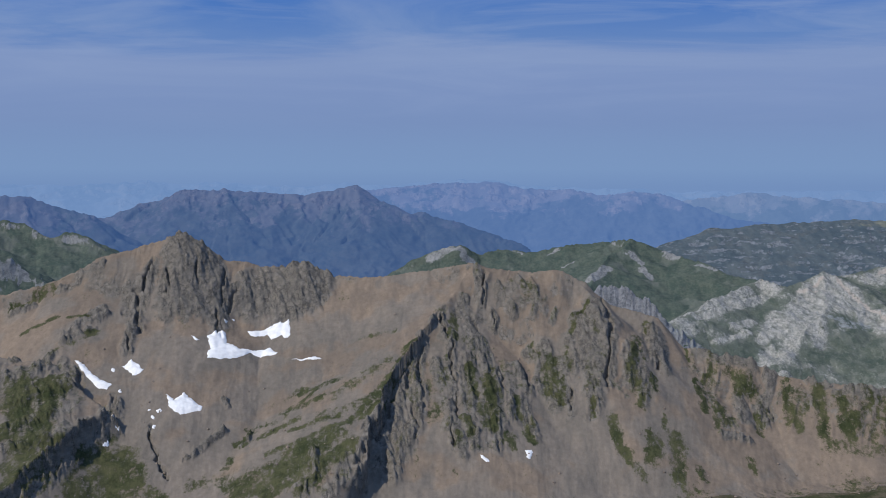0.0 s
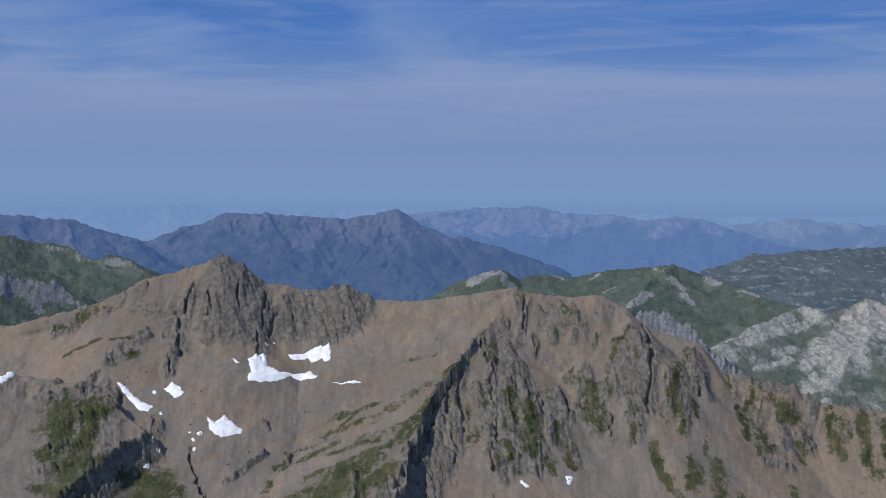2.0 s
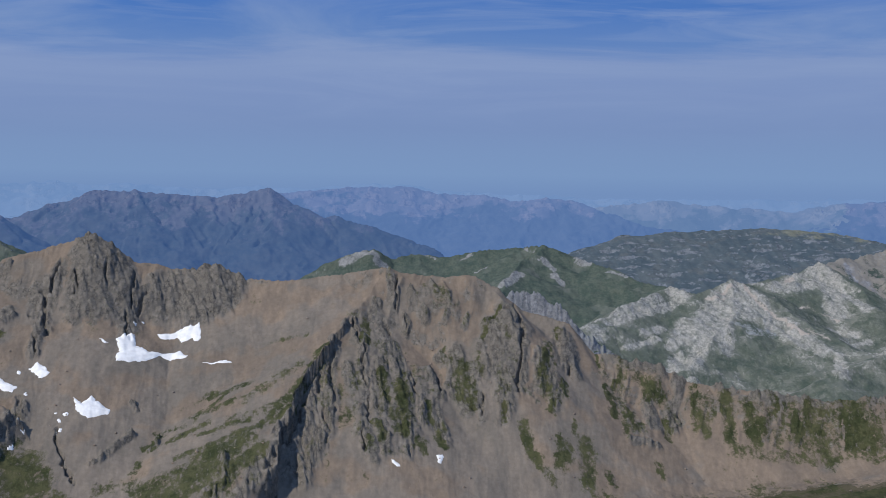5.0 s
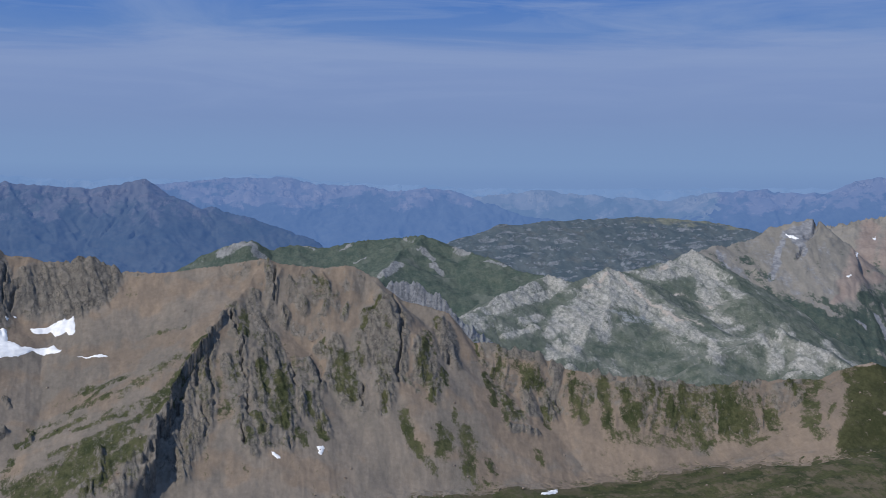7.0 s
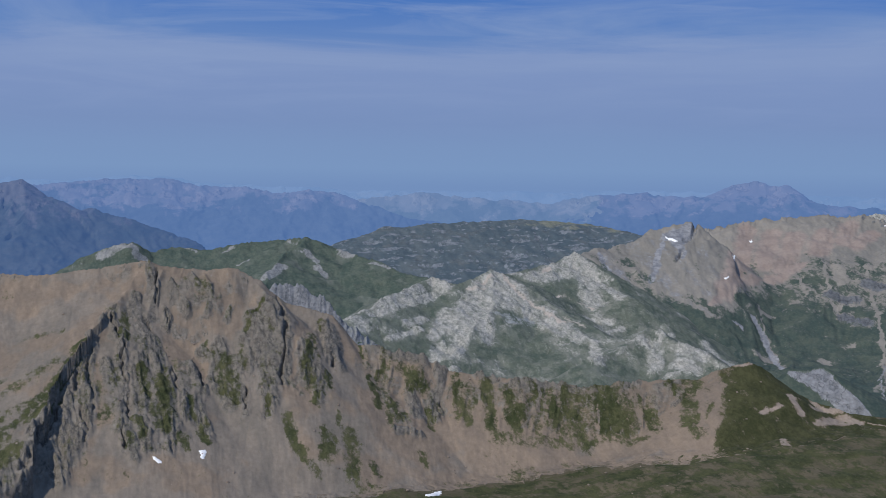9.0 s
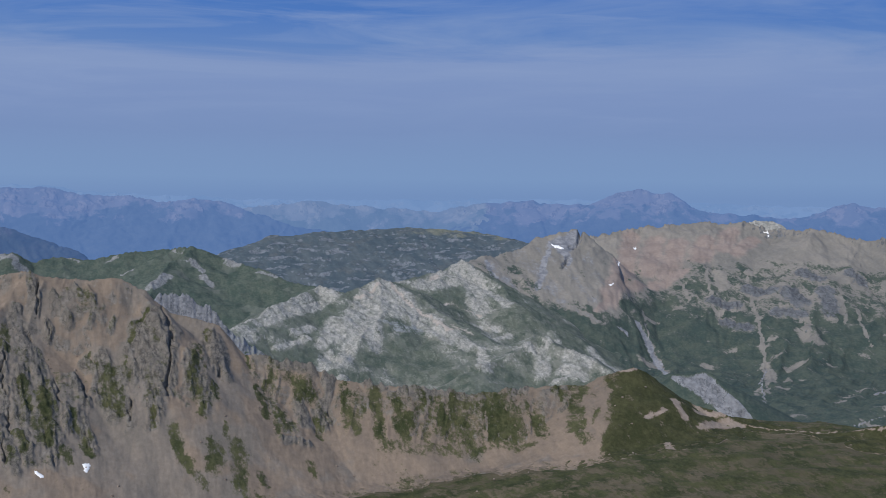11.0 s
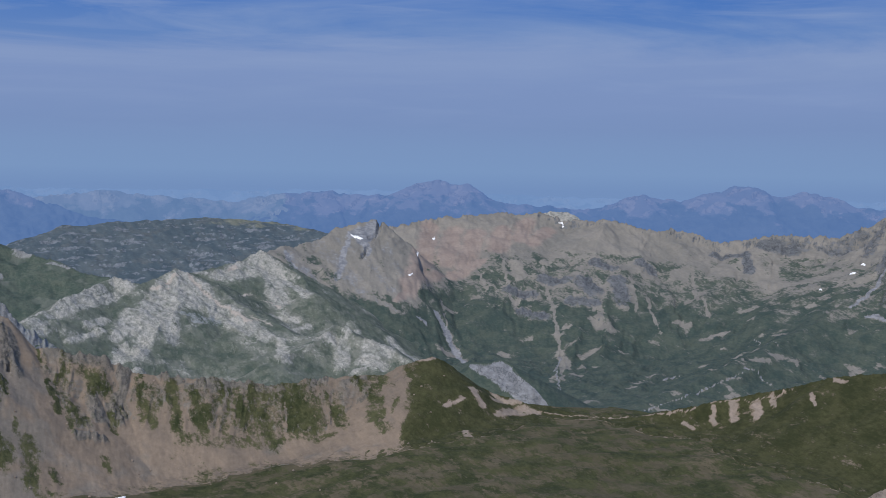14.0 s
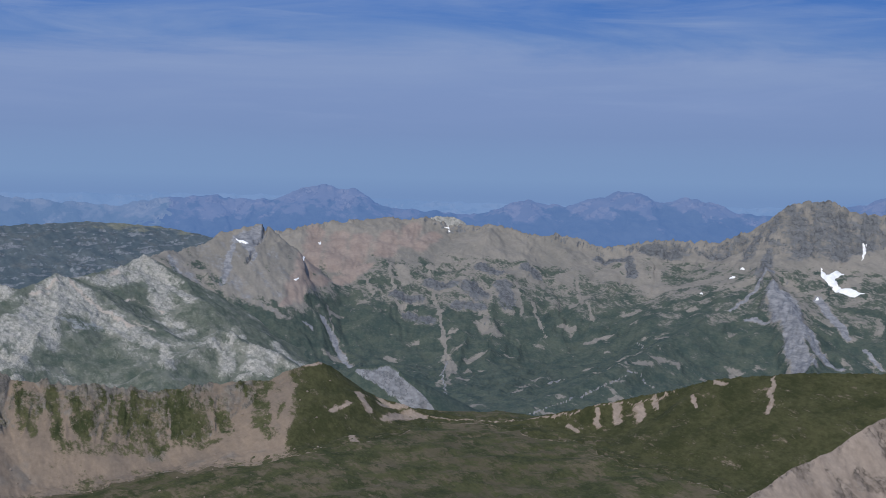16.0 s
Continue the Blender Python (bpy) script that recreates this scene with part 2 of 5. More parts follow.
TURF_GULLIES = [
    (190, 1221, 191, 1210, 2.2), (206, 1157, 210, 1153, 3.5), (195, 1158, 200, 1149, 4.9), (226, 1317, 226, 1305, 2.4), (228, 1288, 228, 1265, 3.1),
    (232, 1274, 231, 1246, 3.8), (243, 1294, 236, 1286, 4.7), (240, 1256, 239, 1220, 3.7), (247, 1259, 248, 1238, 6.1), (272, 1287, 276, 1280, 10.9),
    (266, 1280, 267, 1275, 4.7), (279, 1259, 278, 1239, 3.8), (262, 1201, 261, 1191, 5.1), (310, 1283, 309, 1267, 4.7),
]
TURF_EAST = [
    (315, 1272, 313, 1253, 9.3), (310, 1284, 309, 1275, 5.2), (315, 1248, 311, 1241, 5.1), (337, 1272, 338, 1267, 7.3), (334, 1256, 332, 1237, 8.2),
    (332, 1232, 335, 1225, 6.1), (351, 1254, 351, 1243, 6.2), (353, 1241, 354, 1226, 7.1), (363, 1241, 364, 1235, 6.1), (382, 1249, 381, 1238, 5.2),
    (406, 1247, 403, 1240, 5.2), (407, 1235, 412, 1215, 13.3), (412, 1215, 413, 1204, 13.2), (434, 1236, 431, 1218, 9.3), (443, 1228, 442, 1210, 10.3),
    (456, 1219, 452, 1201, 8.2),
]
BARE_EAST = [
    (588, 1160, 586, 1139, 4.3), (570, 1145, 551, 1139, 2.4), (609, 1156, 621, 1160, 3.7), (599, 1128, 631, 1146, 4.3), (631, 1146, 642, 1136, 4.4),
    (551, 1100, 548, 1089, 4.1), (567, 1197, 553, 1203, 1.6), (614, 1166, 634, 1153, 2.5),
]
SCREE_EAST = [
    (420, 1193, 448, 1168, 7.2), (490, 1213, 477, 1170, 4.3), (476, 1159, 485, 1124, 7.7), (519, 1200, 501, 1151, 3.0), (473, 1226, 470, 1214, 1.9),
    (429, 1226, 427, 1212, 1.5), (328, 1267, 326, 1247, 1.9), (344, 1248, 344, 1233, 1.5), (382, 1258, 379, 1240, 1.6), (252, 1275, 259, 1279, 2.5),
    (299, 1273, 292, 1240, 3.1),
]
PALE_PYRAMID = [
    (528, 1926, 516, 1837, 14.6), (504, 1911, 465, 1851, 19.4), (465, 1851, 419, 1788, 18.7), (515, 1893, 469, 1807, 19.1),
    (469, 1807, 434, 1757, 18.4), (431, 1842, 400, 1770, 10.8), (404, 1754, 385, 1701, 10.3), (454, 1806, 406, 1701, 15.0),
    (487, 1845, 462, 1751, 12.4), (542, 1902, 542, 1817, 14.5), (543, 1849, 560, 1775, 14.2), (561, 1828, 565, 1741, 14.0),
    (570, 1783, 575, 1705, 10.7), (407, 1673, 378, 1669, 5.7),
]
PALE_BACK = [
    (669, 2043, 649, 2006, 16.0), (649, 2006, 608, 1984, 15.7), (681, 2023, 682, 1972, 15.8), (673, 2039, 674, 1976, 17.6),
    (674, 1976, 662, 1913, 17.1), (690, 1973, 700, 1902, 8.6), (592, 1990, 637, 2025, 12.2), (577, 1997, 561, 1999, 5.2),
]
PALE_TOPS = [
    (-23, 2340, -1, 2345, 7.2), (-1, 2345, 34, 2343, 7.3), (34, 2330, 47, 2331, 6.0), (224, 2161, 256, 2220, 8.0), (305, 2287, 316, 2267, 5.9),
    (314, 2252, 324, 2226, 7.0), (359, 2306, 379, 2288, 4.8), (399, 2244, 426, 2215, 2.9), (175, 2356, 189, 2362, 3.0), (116, 2381, 134, 2374, 2.5),
    (194, 2308, 213, 2316, 2.4),
]
PINK = [
    (1055, 2255, 930, 2026, 17.0), (930, 2026, 883, 1964, 15.8), (1082, 2220, 1024, 2122, 20.1), (1109, 2188, 1045, 2100, 20.0),
    (1156, 2174, 1119, 2123, 20.2), (1214, 2198, 1173, 2142, 17.9), (1240, 2163, 1183, 2120, 15.0), (951, 2030, 1018, 2087, 8.9),
    (1075, 2099, 1008, 2066, 11.6), (881, 1961, 850, 1931, 5.9),
]
CLIFFS = [
    (1178, 1942, 1174, 1902, 17.7), (1231, 1995, 1241, 1958, 13.3), (1131, 1898, 1155, 1870, 12.6), (1228, 1921, 1196, 1853, 14.4),
    (1132, 1990, 1158, 1962, 13.0), (1298, 1962, 1305, 1938, 11.7), (1489, 1892, 1514, 1834, 12.0), (1428, 1936, 1453, 1892, 10.3),
    (1448, 1877, 1419, 1831, 8.4), (1065, 1979, 1091, 1953, 12.8), (1053, 1920, 1070, 1879, 12.4),
]
SCARS = [
    (912, 1707, 852, 1578, 8.6), (855, 1556, 821, 1450, 7.1), (875, 1685, 855, 1616, 5.8), (874, 1717, 875, 1685, 3.0), (823, 1428, 815, 1401, 2.5),
    (912, 1926, 912, 1886, 4.4), (911, 1883, 904, 1830, 5.3), (906, 1844, 879, 1761, 4.1), (874, 1902, 879, 1894, 4.3),
]
SCREE_RED = [
    (1277, 2109, 1358, 2019, 18.6), (1279, 2038, 1361, 1972, 18.3), (1399, 2011, 1441, 1922, 18.5), (1372, 1954, 1394, 1857, 14.9),
    (1432, 1848, 1411, 1762, 14.6), (1423, 1749, 1455, 1720, 11.4), (1455, 1720, 1476, 1679, 11.4), (1482, 1853, 1421, 1774, 5.9),
    (1131, 1830, 1128, 1776, 9.4), (1156, 1855, 1118, 1789, 5.5), (815, 2069, 832, 1996, 16.7), (832, 1996, 873, 1941, 16.3),
    (903, 2076, 874, 1987, 16.9), (1045, 1719, 1068, 1726, 9.0), (1035, 1765, 983, 1661, 7.6), (1382, 1904, 1401, 1836, 11.8),
]
TURF_RED = [
    (953, 1874, 1020, 1857, 15.1), (898, 1800, 1008, 1768, 11.2), (912, 1540, 1167, 1656, 27.2), (910, 1405, 1101, 1439, 15.2),
    (1198, 1701, 1318, 1593, 19.7), (1391, 1617, 1441, 1565, 10.1), (1305, 1528, 1397, 1527, 19.4), (1294, 1468, 1361, 1476, 18.9),
    (966, 1882, 1034, 1920, 17.0), (1181, 1750, 1232, 1781, 10.2), (805, 1909, 872, 1859, 19.6),
]
GREY_SLABS = [
    (509, 1798, 534, 1803, 9.7), (493, 1808, 517, 1811, 4.8),
]
WARM_BANDS = [
    (533, 1921, 543, 1877, 3.1), (543, 1877, 561, 1828, 3.0), (561, 1828, 575, 1774, 2.9), (582, 1795, 593, 1733, 2.9), (476, 1896, 496, 1896, 3.0),
    (495, 1907, 513, 1918, 4.1), (567, 1905, 629, 1941, 2.3), (629, 1941, 658, 1903, 2.3), (616, 2011, 631, 2019, 4.3),
]
GREY_PEAK = [
    (839, 2101, 810, 2054, 4.6), (851, 2112, 893, 2124, 10.6), (857, 2093, 885, 2113, 9.4), (864, 2085, 857, 2056, 5.8), (813, 2051, 784, 2009, 4.5),
    (729, 2084, 727, 2038, 4.5),
]
ROCK_PEAK = [
    (-261, 1389, -258, 1343, 12.0), (-247, 1389, -242, 1341, 13.6), (-234, 1388, -227, 1346, 13.6), (-219, 1386, -212, 1339, 11.0),
    (-211, 1356, -210, 1321, 5.8), (-202, 1375, -195, 1365, 6.8), (-189, 1386, -186, 1363, 11.1), (-173, 1391, -173, 1365, 11.1),
    (-157, 1393, -156, 1358, 11.9), (-141, 1395, -142, 1357, 12.8), (-124, 1400, -130, 1365, 12.8), (-112, 1399, -117, 1374, 9.4),
    (-281, 1375, -284, 1351, 6.8), (-292, 1363, -285, 1318, 6.7), (-302, 1362, -296, 1333, 5.1), (-288, 1318, -287, 1290, 5.7),
]
ROCK_WEST = [
    (-344, 1303, -334, 1323, 5.8), (-334, 1323, -322, 1342, 5.9), (-315, 1334, -327, 1319, 4.2), (-344, 1291, -325, 1310, 4.1),
    (-211, 1165, -200, 1179, 2.9), (-200, 1179, -186, 1200, 3.0), (-163, 1202, -168, 1187, 2.2), (-190, 1238, -186, 1232, 2.3),
    (-282, 1221, -282, 1190, 6.1), (-292, 1173, -300, 1150, 5.2), (-308, 1129, -319, 1103, 6.4), (-412, 1358, -393, 1365, 2.6),
    (-354, 1385, -331, 1380, 2.6), (-375, 1378, -353, 1379, 2.6),
]
ROCK_SPUR = [
    (-18, 1280, -20, 1255, 3.9), (-20, 1255, -26, 1225, 3.8), (-27, 1261, -33, 1236, 3.8), (-33, 1236, -40, 1223, 3.8), (-36, 1221, -49, 1190, 5.9),
    (-49, 1190, -61, 1135, 5.7), (-21, 1231, -20, 1198, 6.0), (-20, 1198, -24, 1179, 5.8), (-40, 1210, -44, 1181, 8.8), (-44, 1181, -48, 1150, 8.6),
    (-29, 1187, -32, 1162, 7.9), (-32, 1162, -43, 1135, 7.8), (-58, 1166, -65, 1130, 4.9), (-74, 1124, -81, 1102, 6.2), (-81, 1102, -88, 1083, 6.1),
    (-104, 1140, -97, 1111, 4.2), (-97, 1111, -105, 1095, 4.1), (-112, 1104, -106, 1089, 4.7), (-64, 1112, -64, 1104, 4.8), (-10, 1296, -1, 1315, 3.2),
]
ROCK_BUTTRESS = [
    (31, 1368, 35, 1343, 3.3), (38, 1359, 38, 1334, 2.5), (19, 1338, 14, 1322, 4.9), (-2, 1313, 1, 1288, 3.2), (8, 1295, 8, 1238, 5.4),
    (24, 1323, 29, 1283, 7.2), (34, 1300, 47, 1234, 7.0), (23, 1265, 22, 1209, 8.4), (42, 1232, 46, 1190, 8.2), (8, 1232, 8, 1180, 5.2),
    (22, 1196, 26, 1166, 6.5), (12, 1174, 17, 1155, 5.0), (45, 1183, 45, 1165, 5.1), (67, 1280, 75, 1238, 4.7), (69, 1228, 77, 1192, 5.2),
    (57, 1231, 61, 1208, 5.3), (-7, 1263, -2, 1237, 5.4),
]
ROCK_TOWER = [
    (143, 1324, 133, 1301, 10.5), (133, 1301, 127, 1267, 10.3), (149, 1307, 143, 1274, 10.4), (139, 1265, 131, 1236, 10.0), (154, 1310, 153, 1274, 4.8),
    (153, 1274, 144, 1242, 4.7), (125, 1317, 117, 1296, 6.5), (129, 1231, 129, 1213, 5.3), (136, 1230, 133, 1221, 4.5), (119, 1283, 118, 1257, 3.9),
    (192, 1318, 192, 1281, 7.3), (171, 1280, 162, 1246, 7.0), (199, 1309, 199, 1279, 5.6), (179, 1261, 175, 1233, 5.4),
]
ROCK_EAST = [
    (235, 1313, 257, 1304, 5.7), (252, 1307, 283, 1299, 4.9), (299, 1296, 290, 1274, 5.7), (267, 1272, 268, 1249, 7.1), (242, 1220, 263, 1224, 5.4),
    (282, 1265, 284, 1251, 4.8), (376, 1258, 407, 1251, 3.2), (411, 1248, 430, 1238, 3.2), (455, 1232, 472, 1233, 4.0), (487, 1222, 507, 1218, 4.0),
    (328, 1281, 348, 1273, 3.2), (365, 1256, 385, 1250, 4.0), (351, 1266, 375, 1255, 4.0),
]
GULLIES_WEST = [
    (-282, 1381, -287, 1364, 1.7), (-287, 1364, -288, 1356, 1.7), (-293, 1357, -280, 1311, 1.4), (-265, 1372, -261, 1352, 1.1),
    (-214, 1388, -211, 1355, 1.1), (-199, 1374, -204, 1352, 1.4), (-240, 1377, -235, 1364, 0.7), (-249, 1200, -240, 1172, 0.9),
    (-240, 1172, -223, 1146, 0.8), (-291, 1308, -284, 1290, 0.8), (-213, 1345, -211, 1320, 0.8),
]
GULLIES_EAST = [
    (39, 1364, 38, 1334, 1.0), (-2, 1314, 2, 1291, 1.0), (8, 1282, 9, 1238, 1.0), (10, 1225, 13, 1195, 0.7), (151, 1342, 154, 1304, 1.3),
    (154, 1304, 152, 1285, 1.3), (149, 1284, 148, 1264, 1.0), (148, 1264, 141, 1236, 1.0), (112, 1241, 110, 1221, 0.7), (29, 1319, 34, 1308, 0.7),
    (49, 1269, 55, 1231, 0.6), (72, 1273, 75, 1245, 0.8), (46, 1328, 48, 1318, 0.7), (195, 1283, 193, 1273, 0.6), (294, 1269, 295, 1261, 0.9),
    (8, 1180, 10, 1164, 0.6),
]
GULLIES_DEEP = [
    (-20, 1275, -20, 1237, 1.5), (-20, 1237, -16, 1210, 1.5), (-31, 1249, -30, 1230, 1.2), (-42, 1220, -52, 1178, 1.9), (-52, 1178, -63, 1154, 1.9),
    (-27, 1209, -20, 1185, 1.4), (-20, 1185, -24, 1172, 1.4), (-62, 1134, -68, 1118, 1.8), (-62, 1114, -70, 1092, 2.2), (-323, 1260, -315, 1237, 2.0),
    (-286, 1229, -281, 1195, 2.5), (-285, 1182, -299, 1145, 1.9), (-299, 1145, -311, 1121, 1.9), (-314, 1118, -330, 1079, 2.3),
]
SLAB_CRACK = [
    (911, 2140, 895, 2113, 2.9), (895, 2113, 876, 2099, 2.7), (863, 2073, 845, 2055, 2.3),
]
PATHS_NEAR = [
    (640, 1141, 666, 1124, 0.7), (666, 1124, 685, 1115, 0.7), (685, 1115, 690, 1108, 0.7), (690, 1108, 709, 1094, 0.7), (709, 1094, 729, 1078, 0.7),
    (729, 1078, 747, 1059, 0.7), (747, 1059, 761, 1043, 0.7), (761, 1043, 784, 1024, 0.7), (784, 1024, 815, 983, 0.5),
]
PATHS_FAR = [
    (1112, 1442, 1127, 1434, 0.9), (1127, 1434, 1120, 1398, 0.8), (878, 1503, 847, 1435, 0.7), (1264, 1621, 1210, 1494, 0.6),
    (903, 1348, 1103, 1430, 0.8), (1052, 1531, 1090, 1550, 1.3), (968, 1665, 851, 1445, 0.9), (1020, 1738, 953, 1640, 0.9),
]
TURF_KNOLL = [
    (-371, 1203, -350, 1213, 5.4), (-350, 1213, -328, 1223, 5.4), (-355, 1197, -324, 1206, 8.0), (-324, 1206, -321, 1213, 8.0),
    (-369, 1179, -348, 1190, 8.0), (-359, 1148, -349, 1159, 9.0), (-345, 1100, -325, 1122, 9.9), (-325, 1122, -311, 1137, 10.1),
    (-338, 1079, -323, 1100, 9.8), (-323, 1100, -312, 1126, 9.9), (-415, 1368, -399, 1367, 4.6), (-391, 1377, -381, 1380, 6.1),
    (-391, 1321, -377, 1327, 3.7), (-377, 1327, -363, 1333, 3.7), (-351, 1329, -335, 1328, 3.7), (-287, 1151, -262, 1164, 14.0),
    (-262, 1164, -255, 1153, 14.0), (-279, 1138, -253, 1141, 18.8), (-292, 1116, -250, 1128, 14.8), (-237, 1132, -227, 1126, 8.6),
]
ROCK_KNOLL = [
    (-381, 1219, -354, 1227, 8.2), (-354, 1227, -339, 1262, 8.2), (-356, 1184, -329, 1206, 7.9), (-351, 1151, -325, 1173, 8.8),
    (-327, 1131, -304, 1146, 8.6), (-351, 1122, -335, 1129, 7.5), (-323, 1205, -327, 1256, 8.1), (-326, 1091, -314, 1117, 6.3),
    (-378, 1242, -352, 1274, 4.8),
]
RUNNELS = [
    (1154, 2032, 1090, 1882, 2.0), (1090, 1882, 1025, 1743, 2.1), (1025, 1743, 922, 1566, 2.5), (1167, 1912, 1145, 1851, 2.3),
    (1254, 1922, 1203, 1825, 2.3), (1239, 1849, 1195, 1752, 1.9), (947, 1978, 912, 1884, 1.5), (1057, 2084, 1035, 1997, 2.0),
    (1100, 2068, 1056, 1953, 1.7), (1356, 1899, 1301, 1806, 2.0), (1255, 1990, 1212, 1900, 2.0), (1500, 1864, 1419, 1764, 1.5),
    (1309, 1802, 1283, 1747, 1.5),
]
TURF_WALL = [
    (335, 1224, 374, 1214, 9.1), (374, 1214, 419, 1204, 9.1), (369, 1231, 417, 1216, 9.2), (435, 1205, 461, 1176, 6.8), (324, 1265, 403, 1238, 10.9),
    (414, 1241, 476, 1213, 10.9), (246, 1300, 265, 1290, 7.9),
]
ROCK_FACE = [
    (46, 1330, 48, 1318, 2.0), (73, 1356, 75, 1343, 2.5), (62, 1333, 66, 1325, 3.3), (88, 1337, 85, 1323, 3.3), (106, 1325, 100, 1315, 2.4),
    (52, 1353, 57, 1343, 2.5), (91, 1296, 98, 1282, 5.6), (98, 1282, 112, 1269, 5.5), (90, 1287, 83, 1260, 4.7), (102, 1275, 107, 1237, 8.5),
    (88, 1252, 99, 1232, 6.9), (110, 1242, 110, 1217, 3.0), (76, 1298, 85, 1285, 3.2),
]
TURF_THIN = [
    (-89, 1221, -47, 1246, 10.3), (-106, 1190, -69, 1195, 8.5), (-131, 1248, -91, 1248, 6.0), (-207, 1138, -180, 1143, 7.6),
    (-180, 1143, -168, 1122, 7.5), (-75, 1309, -44, 1305, 3.9), (-166, 1209, -137, 1213, 5.1), (-115, 1181, -106, 1192, 4.3),
    (-275, 1182, -250, 1171, 4.3), (-99, 1111, -93, 1089, 5.3), (19, 1293, 28, 1267, 6.1), (-12, 1237, -7, 1195, 5.8), (54, 1280, 57, 1231, 5.2),
    (111, 1288, 114, 1260, 4.6), (-337, 1168, -323, 1186, 5.8), (-349, 1281, -319, 1307, 4.8),
]
TURF_TOWER = [
    (191, 1327, 192, 1318, 4.0), (174, 1282, 169, 1262, 3.8), (166, 1260, 169, 1242, 7.5), (176, 1239, 172, 1227, 4.4), (187, 1263, 187, 1246, 3.8),
    (130, 1225, 129, 1215, 3.6), (145, 1210, 148, 1192, 5.8), (148, 1192, 155, 1171, 5.0), (155, 1171, 165, 1160, 4.9), (178, 1199, 179, 1189, 8.6),
    (179, 1189, 174, 1175, 8.5), (198, 1205, 199, 1180, 9.3), (193, 1177, 195, 1158, 6.3), (215, 1178, 215, 1166, 4.3),
]
TURF_EAST_END = [
    (496, 1221, 498, 1216, 7.3), (516, 1212, 505, 1179, 11.3), (501, 1182, 490, 1143, 10.0), (473, 1206, 472, 1182, 7.1), (517, 1170, 506, 1156, 3.0),
    (390, 1248, 392, 1231, 8.2),
]
BARE_RIDGE = [
    (741, 1046, 742, 1033, 2.4), (764, 1035, 756, 1019, 3.0), (778, 1024, 771, 1010, 3.7), (790, 1006, 783, 994, 4.2), (804, 1001, 795, 989, 1.8),
    (831, 952, 834, 942, 1.8), (860, 910, 844, 896, 2.1), (844, 896, 829, 882, 2.0), (810, 958, 804, 946, 1.8), (608, 1137, 638, 1138, 3.7),
    (590, 1158, 586, 1138, 3.1),
]
PALE_WEST = [
    (432, 1933, 445, 1901, 11.5), (407, 1909, 366, 1860, 11.2), (366, 1860, 314, 1820, 10.9), (429, 1900, 381, 1857, 11.2),
    (381, 1857, 326, 1804, 10.9), (368, 1792, 395, 1816, 7.7), (337, 1746, 381, 1783, 7.5), (302, 1753, 296, 1803, 12.0),
]
PALE_KNOLL = [
    (586, 1691, 564, 1607, 8.2), (626, 1659, 647, 1636, 9.5), (643, 1625, 631, 1593, 10.5), (656, 1640, 742, 1814, 5.0), (672, 1607, 682, 1578, 14.0),
    (655, 1583, 668, 1561, 10.3), (790, 1810, 805, 1770, 9.2), (647, 1563, 636, 1570, 5.7), (674, 1830, 637, 1816, 7.8), (642, 1880, 666, 1854, 8.0),
]
PALE_THIN = [
    (579, 1715, 611, 1677, 12.5), (548, 1735, 559, 1678, 10.2), (308, 1787, 347, 1759, 11.4), (593, 1649, 611, 1617, 8.8), (403, 1687, 442, 1699, 7.8),
    (447, 1692, 526, 1618, 5.5), (299, 1825, 356, 1810, 11.7), (450, 1889, 486, 1872, 9.8), (652, 1885, 640, 1675, 12.0),
]
CLIFFS_PEAK = [
    (1586, 1688, 1609, 1675, 13.2), (1600, 1653, 1580, 1619, 24.4), (1630, 1634, 1614, 1593, 24.5), (1649, 1604, 1627, 1582, 21.2),
    (1687, 1583, 1658, 1566, 21.3), (1574, 1712, 1527, 1686, 14.8), (1548, 1657, 1484, 1600, 11.1), (1537, 1791, 1555, 1756, 11.8),
]
SCARS_EAST = [
    (1457, 1548, 1404, 1478, 10.7), (1459, 1526, 1364, 1403, 14.7), (1362, 1411, 1313, 1329, 11.8), (1396, 1415, 1352, 1338, 8.0),
    (1502, 1502, 1447, 1392, 6.4), (1351, 1337, 1366, 1322, 4.9), (1508, 1602, 1425, 1570, 2.8), (1425, 1570, 1384, 1560, 2.7),
    (1389, 1530, 1399, 1495, 4.2), (1443, 1357, 1425, 1310, 3.0),
]
TURF_RED_LOW = [
    (783, 1941, 834, 1892, 11.5), (866, 1845, 804, 1579, 12.1), (1160, 1517, 1284, 1491, 18.5), (1401, 1520, 1339, 1417, 14.3),
    (1441, 1396, 1429, 1334, 12.6), (994, 1844, 1040, 1791, 9.9), (898, 1955, 1001, 2010, 10.5), (1041, 2051, 1085, 2018, 9.1),
    (1374, 1688, 1422, 1641, 8.6), (1510, 1454, 1526, 1406, 13.2),
]
SCREE_SLAB = [
    (738, 2085, 748, 1984, 13.4), (794, 2112, 812, 1968, 14.6), (852, 2068, 853, 1959, 11.4), (825, 2118, 833, 2068, 8.6), (893, 2076, 888, 1999, 9.5),
    (728, 2005, 776, 1921, 7.0), (806, 1953, 839, 1904, 5.0),
]
